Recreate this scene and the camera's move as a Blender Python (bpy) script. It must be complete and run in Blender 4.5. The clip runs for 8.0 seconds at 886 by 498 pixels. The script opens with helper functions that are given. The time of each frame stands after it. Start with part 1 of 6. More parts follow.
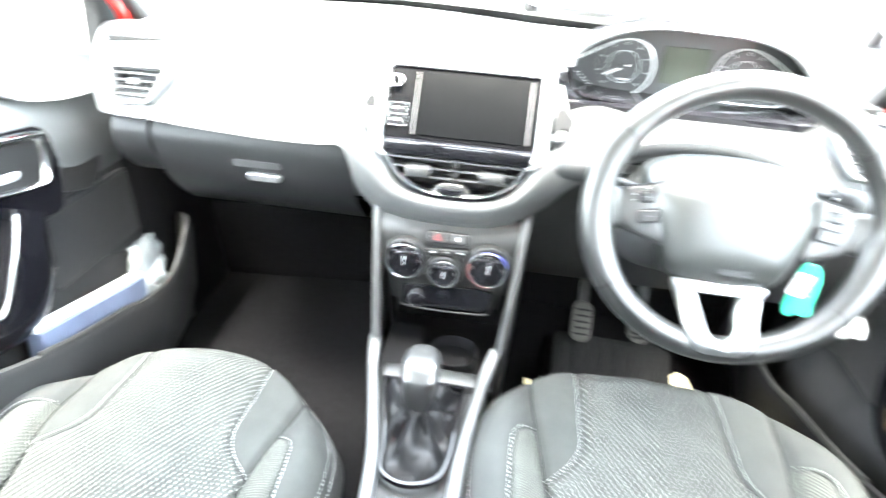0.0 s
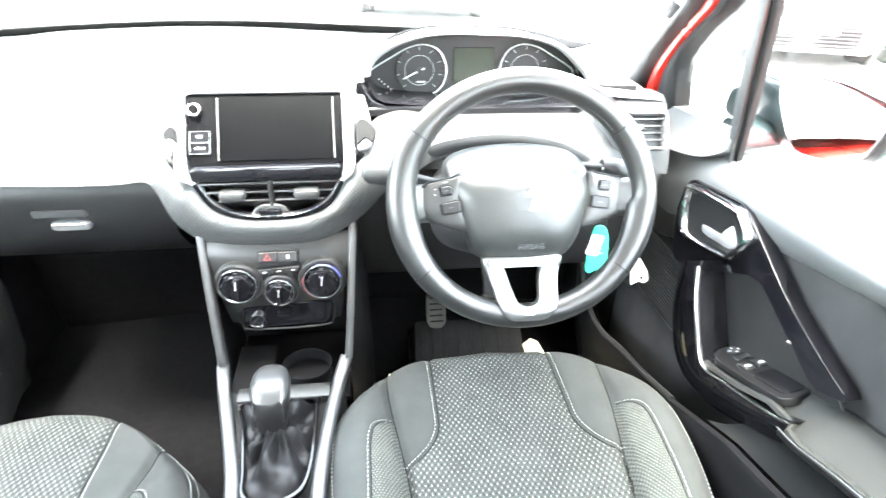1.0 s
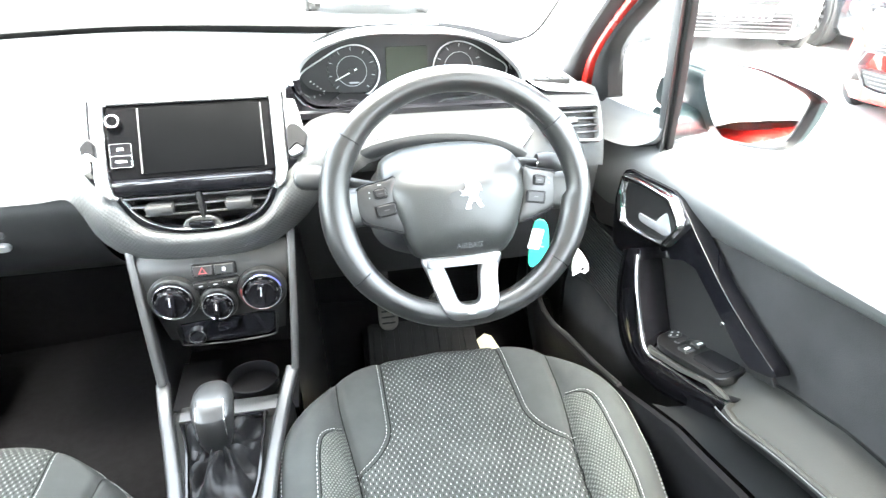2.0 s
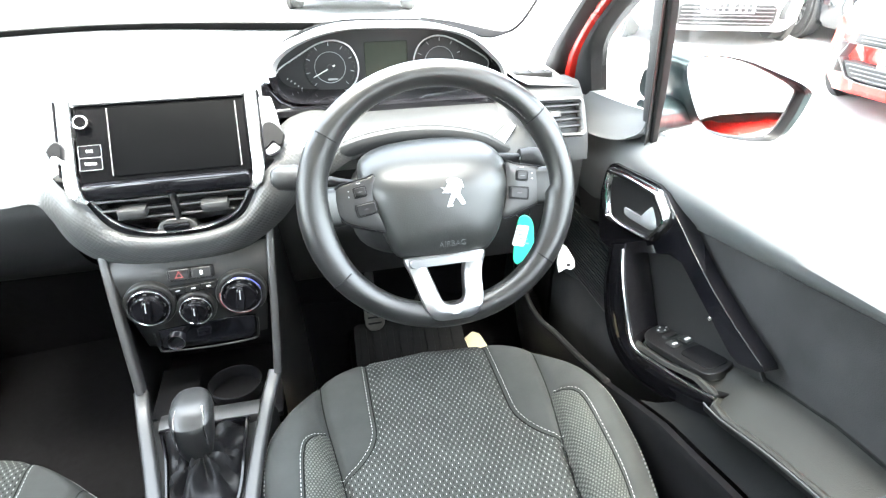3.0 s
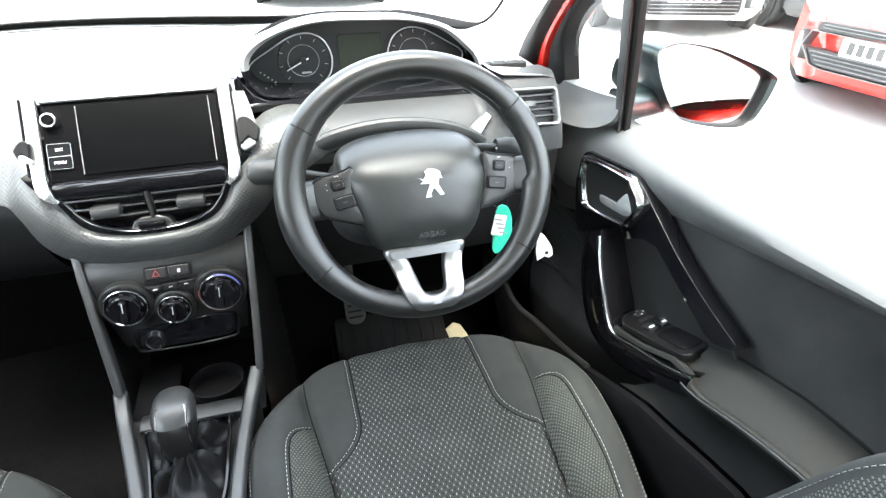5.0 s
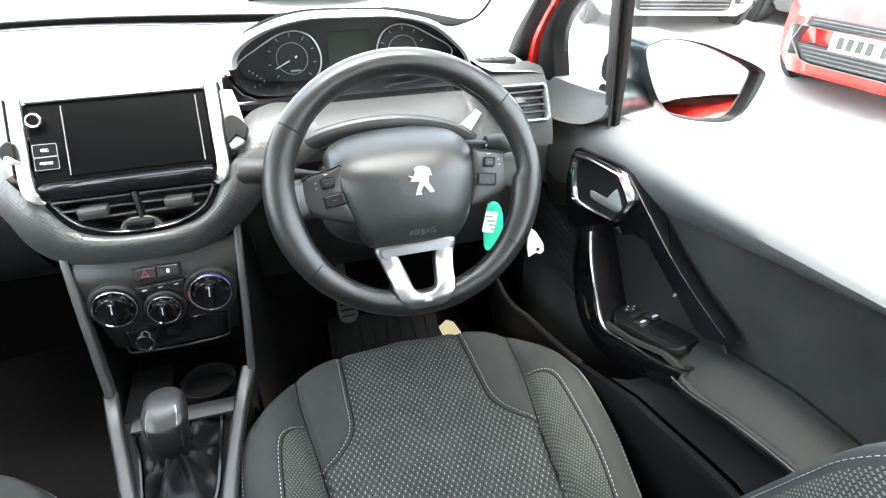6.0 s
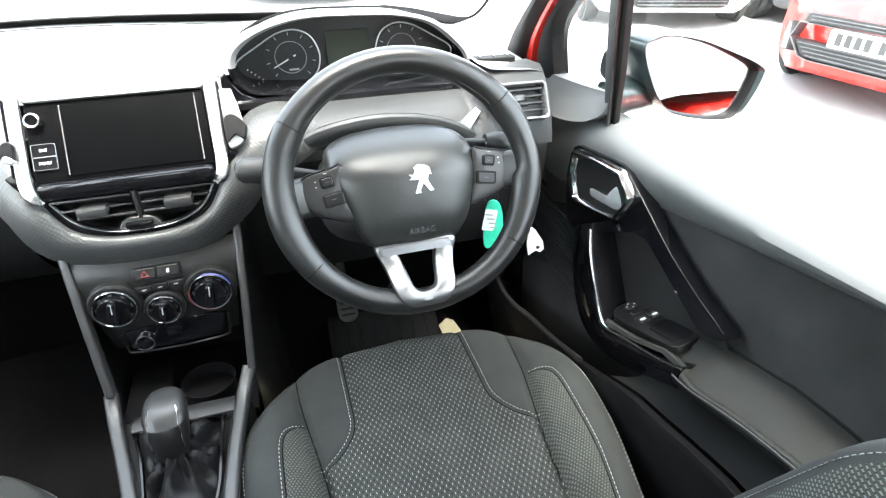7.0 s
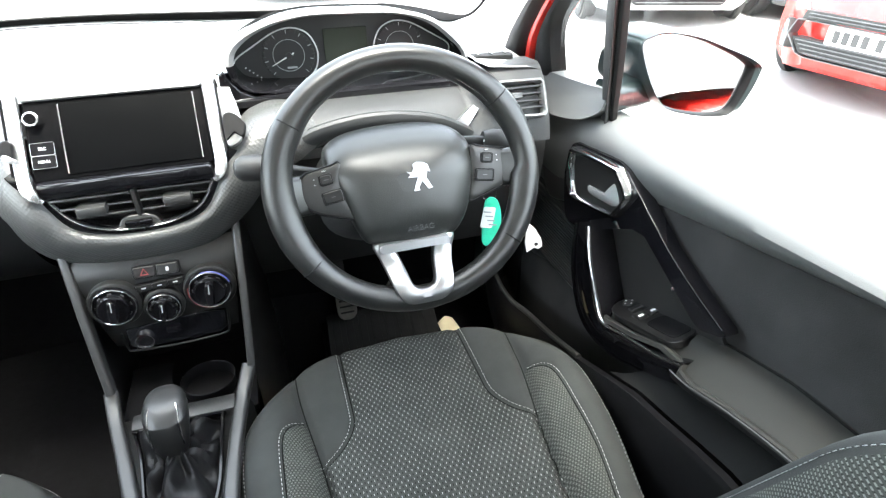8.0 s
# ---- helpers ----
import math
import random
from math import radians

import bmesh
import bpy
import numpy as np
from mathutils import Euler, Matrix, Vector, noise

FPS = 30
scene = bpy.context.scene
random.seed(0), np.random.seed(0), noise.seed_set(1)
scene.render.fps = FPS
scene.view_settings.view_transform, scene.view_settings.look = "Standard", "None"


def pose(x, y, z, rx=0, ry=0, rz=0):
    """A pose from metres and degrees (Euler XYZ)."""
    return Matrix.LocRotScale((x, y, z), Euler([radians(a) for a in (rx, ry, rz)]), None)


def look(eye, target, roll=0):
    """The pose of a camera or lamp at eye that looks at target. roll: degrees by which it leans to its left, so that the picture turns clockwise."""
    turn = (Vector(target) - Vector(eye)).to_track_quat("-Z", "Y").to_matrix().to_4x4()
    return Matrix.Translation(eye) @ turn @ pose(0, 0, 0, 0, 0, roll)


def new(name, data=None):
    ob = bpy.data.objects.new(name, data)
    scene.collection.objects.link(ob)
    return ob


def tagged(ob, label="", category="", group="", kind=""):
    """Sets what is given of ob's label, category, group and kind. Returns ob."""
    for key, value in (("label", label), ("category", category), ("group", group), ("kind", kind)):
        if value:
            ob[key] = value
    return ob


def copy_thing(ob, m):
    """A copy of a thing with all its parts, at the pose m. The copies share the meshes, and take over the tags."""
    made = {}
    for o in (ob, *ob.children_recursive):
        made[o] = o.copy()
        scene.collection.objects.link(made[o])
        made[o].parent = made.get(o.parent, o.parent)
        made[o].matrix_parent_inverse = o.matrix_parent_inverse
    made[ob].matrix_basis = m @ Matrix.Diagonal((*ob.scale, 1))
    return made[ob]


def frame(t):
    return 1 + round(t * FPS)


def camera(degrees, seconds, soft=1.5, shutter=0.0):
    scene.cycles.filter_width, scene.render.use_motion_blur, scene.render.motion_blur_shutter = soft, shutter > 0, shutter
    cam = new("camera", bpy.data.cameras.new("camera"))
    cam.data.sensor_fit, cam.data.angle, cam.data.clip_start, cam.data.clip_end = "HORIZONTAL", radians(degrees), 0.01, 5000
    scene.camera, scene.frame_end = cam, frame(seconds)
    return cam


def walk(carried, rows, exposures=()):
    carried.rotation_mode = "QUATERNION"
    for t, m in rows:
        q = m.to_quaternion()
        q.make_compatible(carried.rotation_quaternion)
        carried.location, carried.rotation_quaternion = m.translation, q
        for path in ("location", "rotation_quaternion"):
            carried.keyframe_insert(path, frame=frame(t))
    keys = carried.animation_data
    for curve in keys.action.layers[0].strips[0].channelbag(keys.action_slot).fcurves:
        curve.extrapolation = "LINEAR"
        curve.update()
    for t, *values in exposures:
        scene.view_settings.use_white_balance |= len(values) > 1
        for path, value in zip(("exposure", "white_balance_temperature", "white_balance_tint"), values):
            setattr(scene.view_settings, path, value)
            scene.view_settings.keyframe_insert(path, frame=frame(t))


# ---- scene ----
cam = camera(76.9, 8.0, 1.25, 0.8)
PATH = [
    (0, (0.066, -0.686, 1.07), (-0.107, 1.006, 0.019), 4.1),
    (0.2, (0.077, -0.699, 1.089), (0.045, 0.988, 0.015), 4.2),
    (0.4, (0.109, -0.714, 1.088), (0.158, 0.987, 0.036), 3.0),
    (0.5, (0.127, -0.729, 1.089), (0.21, 0.981, 0.055), 2.5),
    (1, (0.148, -0.713, 1.102), (0.386, 0.979, 0.062), 1.5),
    (1.5, (0.167, -0.714, 1.107), (0.48, 0.962, 0.062), 1.0),
    (2, (0.181, -0.709, 1.105), (0.55, 0.953, 0.056), 0.6),
    (3.5, (0.196, -0.695, 1.096), (0.608, 0.95, 0.035), 0.1),
    (4, (0.194, -0.696, 1.095), (0.63, 0.94, 0.031), 0.1),
    (4.5, (0.189, -0.7, 1.098), (0.648, 0.925, 0.027), 0.1),
    (6, (0.195, -0.703, 1.097), (0.689, 0.904, 0.012), -0.2),
    (6.5, (0.197, -0.702, 1.095), (0.693, 0.903, 0.01), -0.3),
    (7, (0.194, -0.702, 1.097), (0.69, 0.9, 0.007), -0.4),
    (7.5, (0.191, -0.704, 1.098), (0.689, 0.895, 0.005), -0.4),
    (8, (0.193, -0.705, 1.097), (0.693, 0.893, 0.002), -0.5),
]
EXPOSURES = [(0, 6.45, 6650, 5), (0.5, 6.3, 6650, 5), (1, 6.1, 6650, 5), (2, 5.65, 6650, 5), (3.5, 4.87, 6650, 5), (4.5, 4.44, 6650, 5), (6, 4.19, 6650, 5), (8, 4.2, 6650, 5)]
walk(cam, [(t, look(eye, target, roll)) for t, eye, target, roll in PATH], EXPOSURES)

# ---- light ----
world = bpy.data.worlds.new("sky")
scene.world = world
world.use_nodes = True
wn = world.node_tree
sky = wn.nodes.new("ShaderNodeTexSky")
sky.sky_type, sky.sun_disc = "NISHITA", False
sky.sun_elevation, sky.sun_rotation = radians(72), radians(184)
sky.dust_density, sky.ozone_density = 3.0, 0.6
veil = wn.nodes.new("ShaderNodeHueSaturation")
veil.inputs["Saturation"].default_value = 0.45
wn.links.new(sky.outputs["Color"], veil.inputs["Color"])
wn.links.new(veil.outputs["Color"], wn.nodes["Background"].inputs["Color"])
wn.nodes["Background"].inputs["Strength"].default_value = 0.175
sun = new("sun", bpy.data.lights.new("sun", "SUN"))
sun.data.energy, sun.data.angle, sun.data.color = 0.9, radians(30), (1.0, 0.97, 0.92)
sun.matrix_world = look((-0.1, -1.3, 4.0), (0, 0, 0))


# ---- materials ----
def mat(name, base, rough=0.5, metal=0.0, var=0.15, vscale=12.0, bump=0.0, bscale=400.0, coat=0.0, spec=0.5):
    """Procedural surface: base colour with soft stains, grain relief and uneven gloss."""
    m = bpy.data.materials.new(name)
    m.use_nodes = True
    nt = m.node_tree
    p = nt.nodes["Principled BSDF"]
    tc = nt.nodes.new("ShaderNodeTexCoord")
    n1 = nt.nodes.new("ShaderNodeTexNoise")
    n1.inputs["Scale"].default_value, n1.inputs["Detail"].default_value = vscale, 6.0
    nt.links.new(tc.outputs["Object"], n1.inputs["Vector"])
    ramp = nt.nodes.new("ShaderNodeValToRGB")
    ramp.color_ramp.elements[0].position, ramp.color_ramp.elements[1].position = 0.3, 0.7
    ramp.color_ramp.elements[0].color = (*[c * (1 - var) for c in base], 1)
    ramp.color_ramp.elements[1].color = (*[min(1, c * (1 + var)) for c in base], 1)
    nt.links.new(n1.outputs["Fac"], ramp.inputs["Fac"])
    nt.links.new(ramp.outputs["Color"], p.inputs["Base Color"])
    mr = nt.nodes.new("ShaderNodeMapRange")
    mr.inputs["To Min"].default_value, mr.inputs["To Max"].default_value = max(0.02, rough - 0.07), min(1, rough + 0.07)
    nt.links.new(n1.outputs["Fac"], mr.inputs["Value"])
    nt.links.new(mr.outputs["Result"], p.inputs["Roughness"])
    p.inputs["Metallic"].default_value = metal
    p.inputs["Specular IOR Level"].default_value = spec
    p.inputs["Coat Weight"].default_value = coat
    p.inputs["Coat Roughness"].default_value = 0.05
    if bump:
        n2 = nt.nodes.new("ShaderNodeTexNoise")
        n2.inputs["Scale"].default_value, n2.inputs["Detail"].default_value = bscale, 3.0
        nt.links.new(tc.outputs["Object"], n2.inputs["Vector"])
        b = nt.nodes.new("ShaderNodeBump")
        b.inputs["Strength"].default_value, b.inputs["Distance"].default_value = bump, 0.001
        nt.links.new(n2.outputs["Fac"], b.inputs["Height"])
        nt.links.new(b.outputs["Normal"], p.inputs["Normal"])
    return m


def math_node(nt, op, a, b=None):
    n = nt.nodes.new("ShaderNodeMath")
    n.operation = op
    for i, v in enumerate((a, b)):
        if v is None:
            continue
        if isinstance(v, (int, float)):
            n.inputs[i].default_value = v
        else:
            nt.links.new(v, n.inputs[i])
    return n.outputs[0]


def woven(name, base, fleck, pitch_x, pitch_y, size, pit, axis="Y"):
    """Cloth with staggered pale stitches over dark pits."""
    m = mat(name, base, 0.92, 0, 0.2, 25.0, 0.0)
    nt = m.node_tree
    p = nt.nodes["Principled BSDF"]
    p.inputs["Specular IOR Level"].default_value = 0.2
    tc = nt.nodes["Texture Coordinate"]
    sep = nt.nodes.new("ShaderNodeSeparateXYZ")
    nt.links.new(tc.outputs["Object"], sep.inputs[0])
    v = math_node(nt, "DIVIDE", sep.outputs[axis], pitch_y)
    row = math_node(nt, "FLOOR", v)
    half = math_node(nt, "MULTIPLY", math_node(nt, "MODULO", row, 2.0), 0.5)
    u = math_node(nt, "ADD", math_node(nt, "DIVIDE", sep.outputs["X"], pitch_x), half)
    fu = math_node(nt, "ABSOLUTE", math_node(nt, "SUBTRACT", math_node(nt, "FRACT", u), 0.5))
    fv = math_node(nt, "ABSOLUTE", math_node(nt, "SUBTRACT", math_node(nt, "FRACT", v), 0.5))
    dash = math_node(nt, "MULTIPLY", math_node(nt, "LESS_THAN", fu, size[0]), math_node(nt, "LESS_THAN", fv, size[1]))
    gap = math_node(nt, "MULTIPLY", math_node(nt, "GREATER_THAN", fu, 0.5 - pit), math_node(nt, "LESS_THAN", fv, 0.24))
    nz = nt.nodes.new("ShaderNodeTexNoise")
    nz.inputs["Scale"].default_value = 90.0
    nt.links.new(tc.outputs["Object"], nz.inputs["Vector"])
    dash = math_node(nt, "MULTIPLY", dash, math_node(nt, "ADD", math_node(nt, "MULTIPLY", nz.outputs["Fac"], 1.0), 0.25))
    old = nt.nodes["Color Ramp"].outputs["Color"]
    mix = nt.nodes.new("ShaderNodeMixRGB")
    mix.inputs["Color2"].default_value = (*[c * 0.22 for c in base], 1)
    nt.links.new(gap, mix.inputs["Fac"])
    nt.links.new(old, mix.inputs["Color1"])
    mix2 = nt.nodes.new("ShaderNodeMixRGB")
    mix2.inputs["Color2"].default_value = (*fleck, 1)
    nt.links.new(dash, mix2.inputs["Fac"])
    nt.links.new(mix.outputs[0], mix2.inputs["Color1"])
    nt.links.new(mix2.outputs[0], p.inputs["Base Color"])
    h = math_node(nt, "SUBTRACT", dash, gap)
    fine = nt.nodes.new("ShaderNodeTexNoise")
    fine.inputs["Scale"].default_value = 900.0
    nt.links.new(tc.outputs["Object"], fine.inputs["Vector"])
    h = math_node(nt, "ADD", h, fine.outputs["Fac"])
    b = nt.nodes.new("ShaderNodeBump")
    b.inputs["Strength"].default_value, b.inputs["Distance"].default_value = 0.35, 0.001
    nt.links.new(h, b.inputs["Height"])
    nt.links.new(b.outputs["Normal"], p.inputs["Normal"])
    return m


def dimpled(name, base, rough, size, strength, depth=0.001):
    """Moulded plastic with a grid of small dimples."""
    m = mat(name, base, rough, 0, 0.12, 9.0, 0.0)
    nt = m.node_tree
    vo = nt.nodes.new("ShaderNodeTexVoronoi")
    vo.inputs["Scale"].default_value, vo.inputs["Randomness"].default_value = 1 / size, 0.0
    mp = nt.nodes.new("ShaderNodeMapping")
    mp.inputs["Rotation"].default_value = (0.0, radians(45), 0.0)
    nt.links.new(nt.nodes["Texture Coordinate"].outputs["Object"], mp.inputs["Vector"])
    nt.links.new(mp.outputs[0], vo.inputs["Vector"])
    b = nt.nodes.new("ShaderNodeBump")
    b.inputs["Strength"].default_value, b.inputs["Distance"].default_value = strength, depth
    nt.links.new(vo.outputs["Distance"], b.inputs["Height"])
    nt.links.new(b.outputs["Normal"], nt.nodes["Principled BSDF"].inputs["Normal"])
    return m


def clear_glass(name, tint, gloss):
    m = bpy.data.materials.new(name)
    m.use_nodes = True
    nt = m.node_tree
    out = nt.nodes["Material Output"]
    nt.nodes.remove(nt.nodes["Principled BSDF"])
    tr = nt.nodes.new("ShaderNodeBsdfTransparent")
    tr.inputs["Color"].default_value = (*tint, 1)
    gl = nt.nodes.new("ShaderNodeBsdfGlossy")
    gl.inputs["Roughness"].default_value = 0.02
    fr = nt.nodes.new("ShaderNodeFresnel")
    fr.inputs["IOR"].default_value = 1.45
    mx = nt.nodes.new("ShaderNodeMixShader")
    nt.links.new(math_node(nt, "MULTIPLY", fr.outputs[0], gloss), mx.inputs["Fac"])
    nt.links.new(tr.outputs[0], mx.inputs[1])
    nt.links.new(gl.outputs[0], mx.inputs[2])
    nt.links.new(mx.outputs[0], out.inputs["Surface"])
    return m


# one dark dash: top paler, front and panel darker, light and shade in the colours
DASH = mat("dash_soft_plastic_lit", (0.145, 0.149, 0.152), 0.5, 0, 0.1, 6.0, 0.25, 700.0)
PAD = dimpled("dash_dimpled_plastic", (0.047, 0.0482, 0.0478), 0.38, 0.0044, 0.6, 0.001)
PANEL = mat("dash_panel_plastic_shaded", (0.029, 0.030, 0.0305), 0.5, 0, 0.1, 6.0, 0.25, 700.0, 0.0, 0.3)
GLOVE = mat("glovebox_plastic", (0.0095, 0.0097, 0.0099), 0.45, 0, 0.15, 8.0, 0.3, 600.0, 0.0, 0.2)
SWITCHBLACK = mat("satin_black_switch_plastic", (0.007, 0.007, 0.0072), 0.32, 0, 0.15, 20.0, 0.1, 700.0, 0.0, 0.28)
RECESS = mat("recess_black_plastic", (0.0055, 0.0055, 0.006), 0.42, 0, 0.2, 10.0, 0.2, 600.0, 0.0, 0.12)
FASCIA = mat("fascia_black_plastic", (0.0085, 0.0087, 0.0085), 0.34, 0, 0.15, 10.0, 0.25, 700.0, 0.0, 0.45)
DARK = mat("dark_hard_plastic", (0.0125, 0.0127, 0.0128), 0.55, 0, 0.2, 10.0, 0.3, 600.0)
MID = mat("charcoal_plastic", (0.014, 0.0142, 0.014), 0.38, 0, 0.15, 10.0, 0.25, 700.0)
GLOSSY = mat("gloss_black_plastic", (0.005, 0.005, 0.006), 0.08, 0, 0.3, 30.0, 0, 0, 0.0, 0.35)
SILVER = mat("satin_silver", (0.42, 0.425, 0.43), 0.32, 0.9, 0.06, 20.0, 0.03, 900.0)
CHROME = mat("chrome", (0.8, 0.8, 0.82), 0.08, 1.0, 0.03)
LEATHER = mat("black_wheel_leather", (0.0115, 0.0118, 0.0115), 0.31, 0, 0.15, 14.0, 0.14, 900.0, 0.0, 0.5)
HUBMAT = mat("hub_soft_plastic", (0.0195, 0.0207, 0.0196), 0.33, 0, 0.12, 14.0, 0.25, 800.0, 0.0, 0.5)
CLOTH = mat("grey_seat_cloth", (0.034, 0.0358, 0.0345), 0.9, 0, 0.15, 18.0, 0.5, 900.0, 0, 0.2)
WEAVE = woven("flecked_seat_cloth", (0.037, 0.0388, 0.0366), (0.31, 0.321, 0.306), 0.0088, 0.0062, (0.055, 0.24), 0.075)
BACKWEAVE = woven("flecked_backrest_cloth", (0.040, 0.0425, 0.039), (0.17, 0.178, 0.165), 0.0021, 0.0036, (0.30, 0.19), 0.05, "Z")
MESHCLOTH = woven("bolster_mesh_cloth", (0.040, 0.042, 0.038), (0.12, 0.126, 0.114), 0.0044, 0.0036, (0.24, 0.18), 0.07)
SEAM = mat("dark_seam_thread", (0.008, 0.0082, 0.008), 0.9, 0, 0.2, 60.0, 0, 0, 0.0, 0.1)
RAIL = mat("satin_grey_rail", (0.024, 0.0244, 0.0244), 0.36, 0.0, 0.08, 20.0, 0.1, 700.0)
THREAD = mat("pale_thread", (0.36, 0.365, 0.357), 0.8, 0, 0.1, 60.0)
CARPET = mat("black_carpet", (0.0042, 0.0041, 0.0047), 0.95, 0, 0.4, 60.0, 0.9, 500.0, 0, 0.1)
DOORTOP = mat("door_soft_plastic", (0.085, 0.0885, 0.088), 0.5, 0, 0.1, 7.0, 0.25, 700.0)
DOORCLOTH = mat("door_suede_cloth", (0.0265, 0.0266, 0.0267), 0.95, 0, 0.35, 9.0, 0.5, 700.0, 0, 0.15)
ARMREST = mat("armrest_vinyl", (0.020, 0.0205, 0.0188), 0.6, 0, 0.12, 10.0, 0.25, 700.0, 0.0, 0.2)
RED = mat("red_car_paint", (0.55, 0.018, 0.012), 0.25, 0.1, 0.08, 8.0, 0, 0, 1.0)
RUBBER = mat("black_rubber", (0.007, 0.007, 0.007), 0.75, 0, 0.2, 30.0, 0.3, 300.0, 0.0, 0.2)
SCREENGLASS = mat("dark_screen_glass", (0.0016, 0.0017, 0.0019), 0.3, 0, 0.1, 20.0, 0, 0, 0.0, 0.025)
SCREENBLACK = mat("black_screen_plastic", (0.0022, 0.0022, 0.0025), 0.25, 0, 0.15, 30.0, 0, 0, 0.0, 0.04)
HEADLINER = mat("pale_headliner", (0.28, 0.28, 0.27), 0.95, 0, 0.05, 30.0, 0.4, 600.0)
GLASS = clear_glass("window_glass", (0.94, 0.97, 0.96), 0.12)
MIRRORGLASS = mat("mirror_glass", (0.9, 0.9, 0.9), 0.02, 1.0, 0.01)
rm_ = MIRRORGLASS.node_tree
for l_ in list(rm_.nodes["Principled BSDF"].inputs["Roughness"].links):
    rm_.links.remove(l_)
rm_.nodes["Principled BSDF"].inputs["Roughness"].default_value = 0.0
ASPHALT = mat("pale_worn_asphalt", (0.3, 0.29, 0.28), 0.9, 0, 0.25, 0.8, 0.5, 60.0)


# ---- mesh helpers ----
ORIGIN = {}


def thing(name, at, label, category, group="", kind=""):
    ob = new(name)
    ob.empty_display_size = 0.05
    ob.location = at
    ORIGIN[ob.name] = Vector(at)
    return tagged(ob, label, category, group, kind)


def part(name, bm, material, parent=None, label="", smooth=True, tags=None):
    """Links a bmesh, built in place, as one mesh object under a thing or part."""
    bmesh.ops.recalc_face_normals(bm, faces=bm.faces)
    lo = Vector([min(v.co[i] for v in bm.verts) for i in range(3)])
    hi = Vector([max(v.co[i] for v in bm.verts) for i in range(3)])
    c = (lo + hi) / 2
    bmesh.ops.translate(bm, verts=bm.verts, vec=-c)
    me = bpy.data.meshes.new(name)
    bm.to_mesh(me)
    bm.free()
    me.materials.append(material)
    if smooth:
        me.shade_smooth()
        me.set_sharp_from_angle(angle=radians(38))
        for poly in me.polygons:
            if len(poly.vertices) > 4:
                poly.use_smooth = False
    ob = new(name, me)
    ob.location = c - (ORIGIN[parent.name] if parent else Vector())
    ORIGIN[ob.name] = c
    if parent:
        ob.parent = parent
    if label:
        ob["label"] = label
    if tags:
        tagged(ob, *tags)
    return ob


def box(c, s, bevel=0.003, m=None, bm=None):
    bm = bm or bmesh.new()
    r = bmesh.ops.create_cube(bm, size=1.0)
    bmesh.ops.scale(bm, verts=r["verts"], vec=s)
    if bevel:
        es = list({e for v in r["verts"] for e in v.link_edges})
        r2 = bmesh.ops.bevel(bm, geom=es, offset=min(bevel, min(s) * 0.45), segments=2, affect="EDGES", profile=0.5)
        vs = list({v for f in r2["faces"] for v in f.verts} | {v for v in r["verts"] if v.is_valid})
    else:
        vs = r["verts"]
    bmesh.ops.transform(bm, matrix=Matrix.Translation(c) @ (m or Matrix()), verts=vs)
    return bm


def loft(rows, close_u=False, close_v=False, cap=False, bm=None):
    """Skin over rows of points. close_v joins the last row to the first; close_u closes each row."""
    bm = bm or bmesh.new()
    grid = [[bm.verts.new(p) for p in row] for row in rows]
    nr, nc = len(grid), len(grid[0])
    for i in range(nr if close_v else nr - 1):
        for j in range(nc if close_u else nc - 1):
            a, b = grid[i], grid[(i + 1) % nr]
            try:
                bm.faces.new((a[j], a[(j + 1) % nc], b[(j + 1) % nc], b[j]))
            except ValueError:
                pass
    if cap:
        bm.faces.new(grid[0][::-1])
        bm.faces.new(grid[-1])
    return bm


def smooth_path(pts, n, closed=False):
    """Catmull-Rom through the points, n steps between neighbours."""
    pts = [Vector(p) for p in pts]
    k = len(pts)
    out = []
    for i in range(k if closed else k - 1):
        if closed:
            p0, p1, p2, p3 = pts[(i - 1) % k], pts[i], pts[(i + 1) % k], pts[(i + 2) % k]
        else:
            p0, p1, p2, p3 = pts[max(i - 1, 0)], pts[i], pts[i + 1], pts[min(i + 2, k - 1)]
        for s in range(n):
            t = s / n
            out.append(0.5 * (2 * p1 + (p2 - p0) * t + (2 * p0 - 5 * p1 + 4 * p2 - p3) * t * t + (3 * p1 - p0 - 3 * p2 + p3) * t ** 3))
    if not closed:
        out.append(pts[-1])
    return out


def sweep(path, section, closed=False, up=(0, 0, 1), cap=True, bm=None, scales=None):
    """Sweeps a closed 2D section (side, up) along a path."""
    path = [Vector(p) for p in path]
    rows = []
    n = len(path)
    for i, p in enumerate(path):
        a = path[(i - 1) % n] if closed else path[max(i - 1, 0)]
        b = path[(i + 1) % n] if closed else path[min(i + 1, n - 1)]
        d = (b - a).normalized()
        side = d.cross(Vector(up)).normalized()
        top = side.cross(d)
        k = scales[i] if scales else 1.0
        rows.append([p + side * (x * k) + top * (y * k) for x, y in section])
    return loft(rows, True, closed, cap and not closed, bm)


def ring(r, n=10, ry=None):
    return [(r * math.cos(2 * math.pi * i / n), (ry or r) * math.sin(2 * math.pi * i / n)) for i in range(n)]


def rrect(w, h, r, n=4):
    pts = []
    for cx, cy, a0 in ((w / 2 - r, h / 2 - r, 0), (-w / 2 + r, h / 2 - r, 90), (-w / 2 + r, -h / 2 + r, 180), (w / 2 - r, -h / 2 + r, 270)):
        for i in range(n + 1):
            a = radians(a0 + 90 * i / n)
            pts.append((cx + r * math.cos(a), cy + r * math.sin(a)))
    return pts


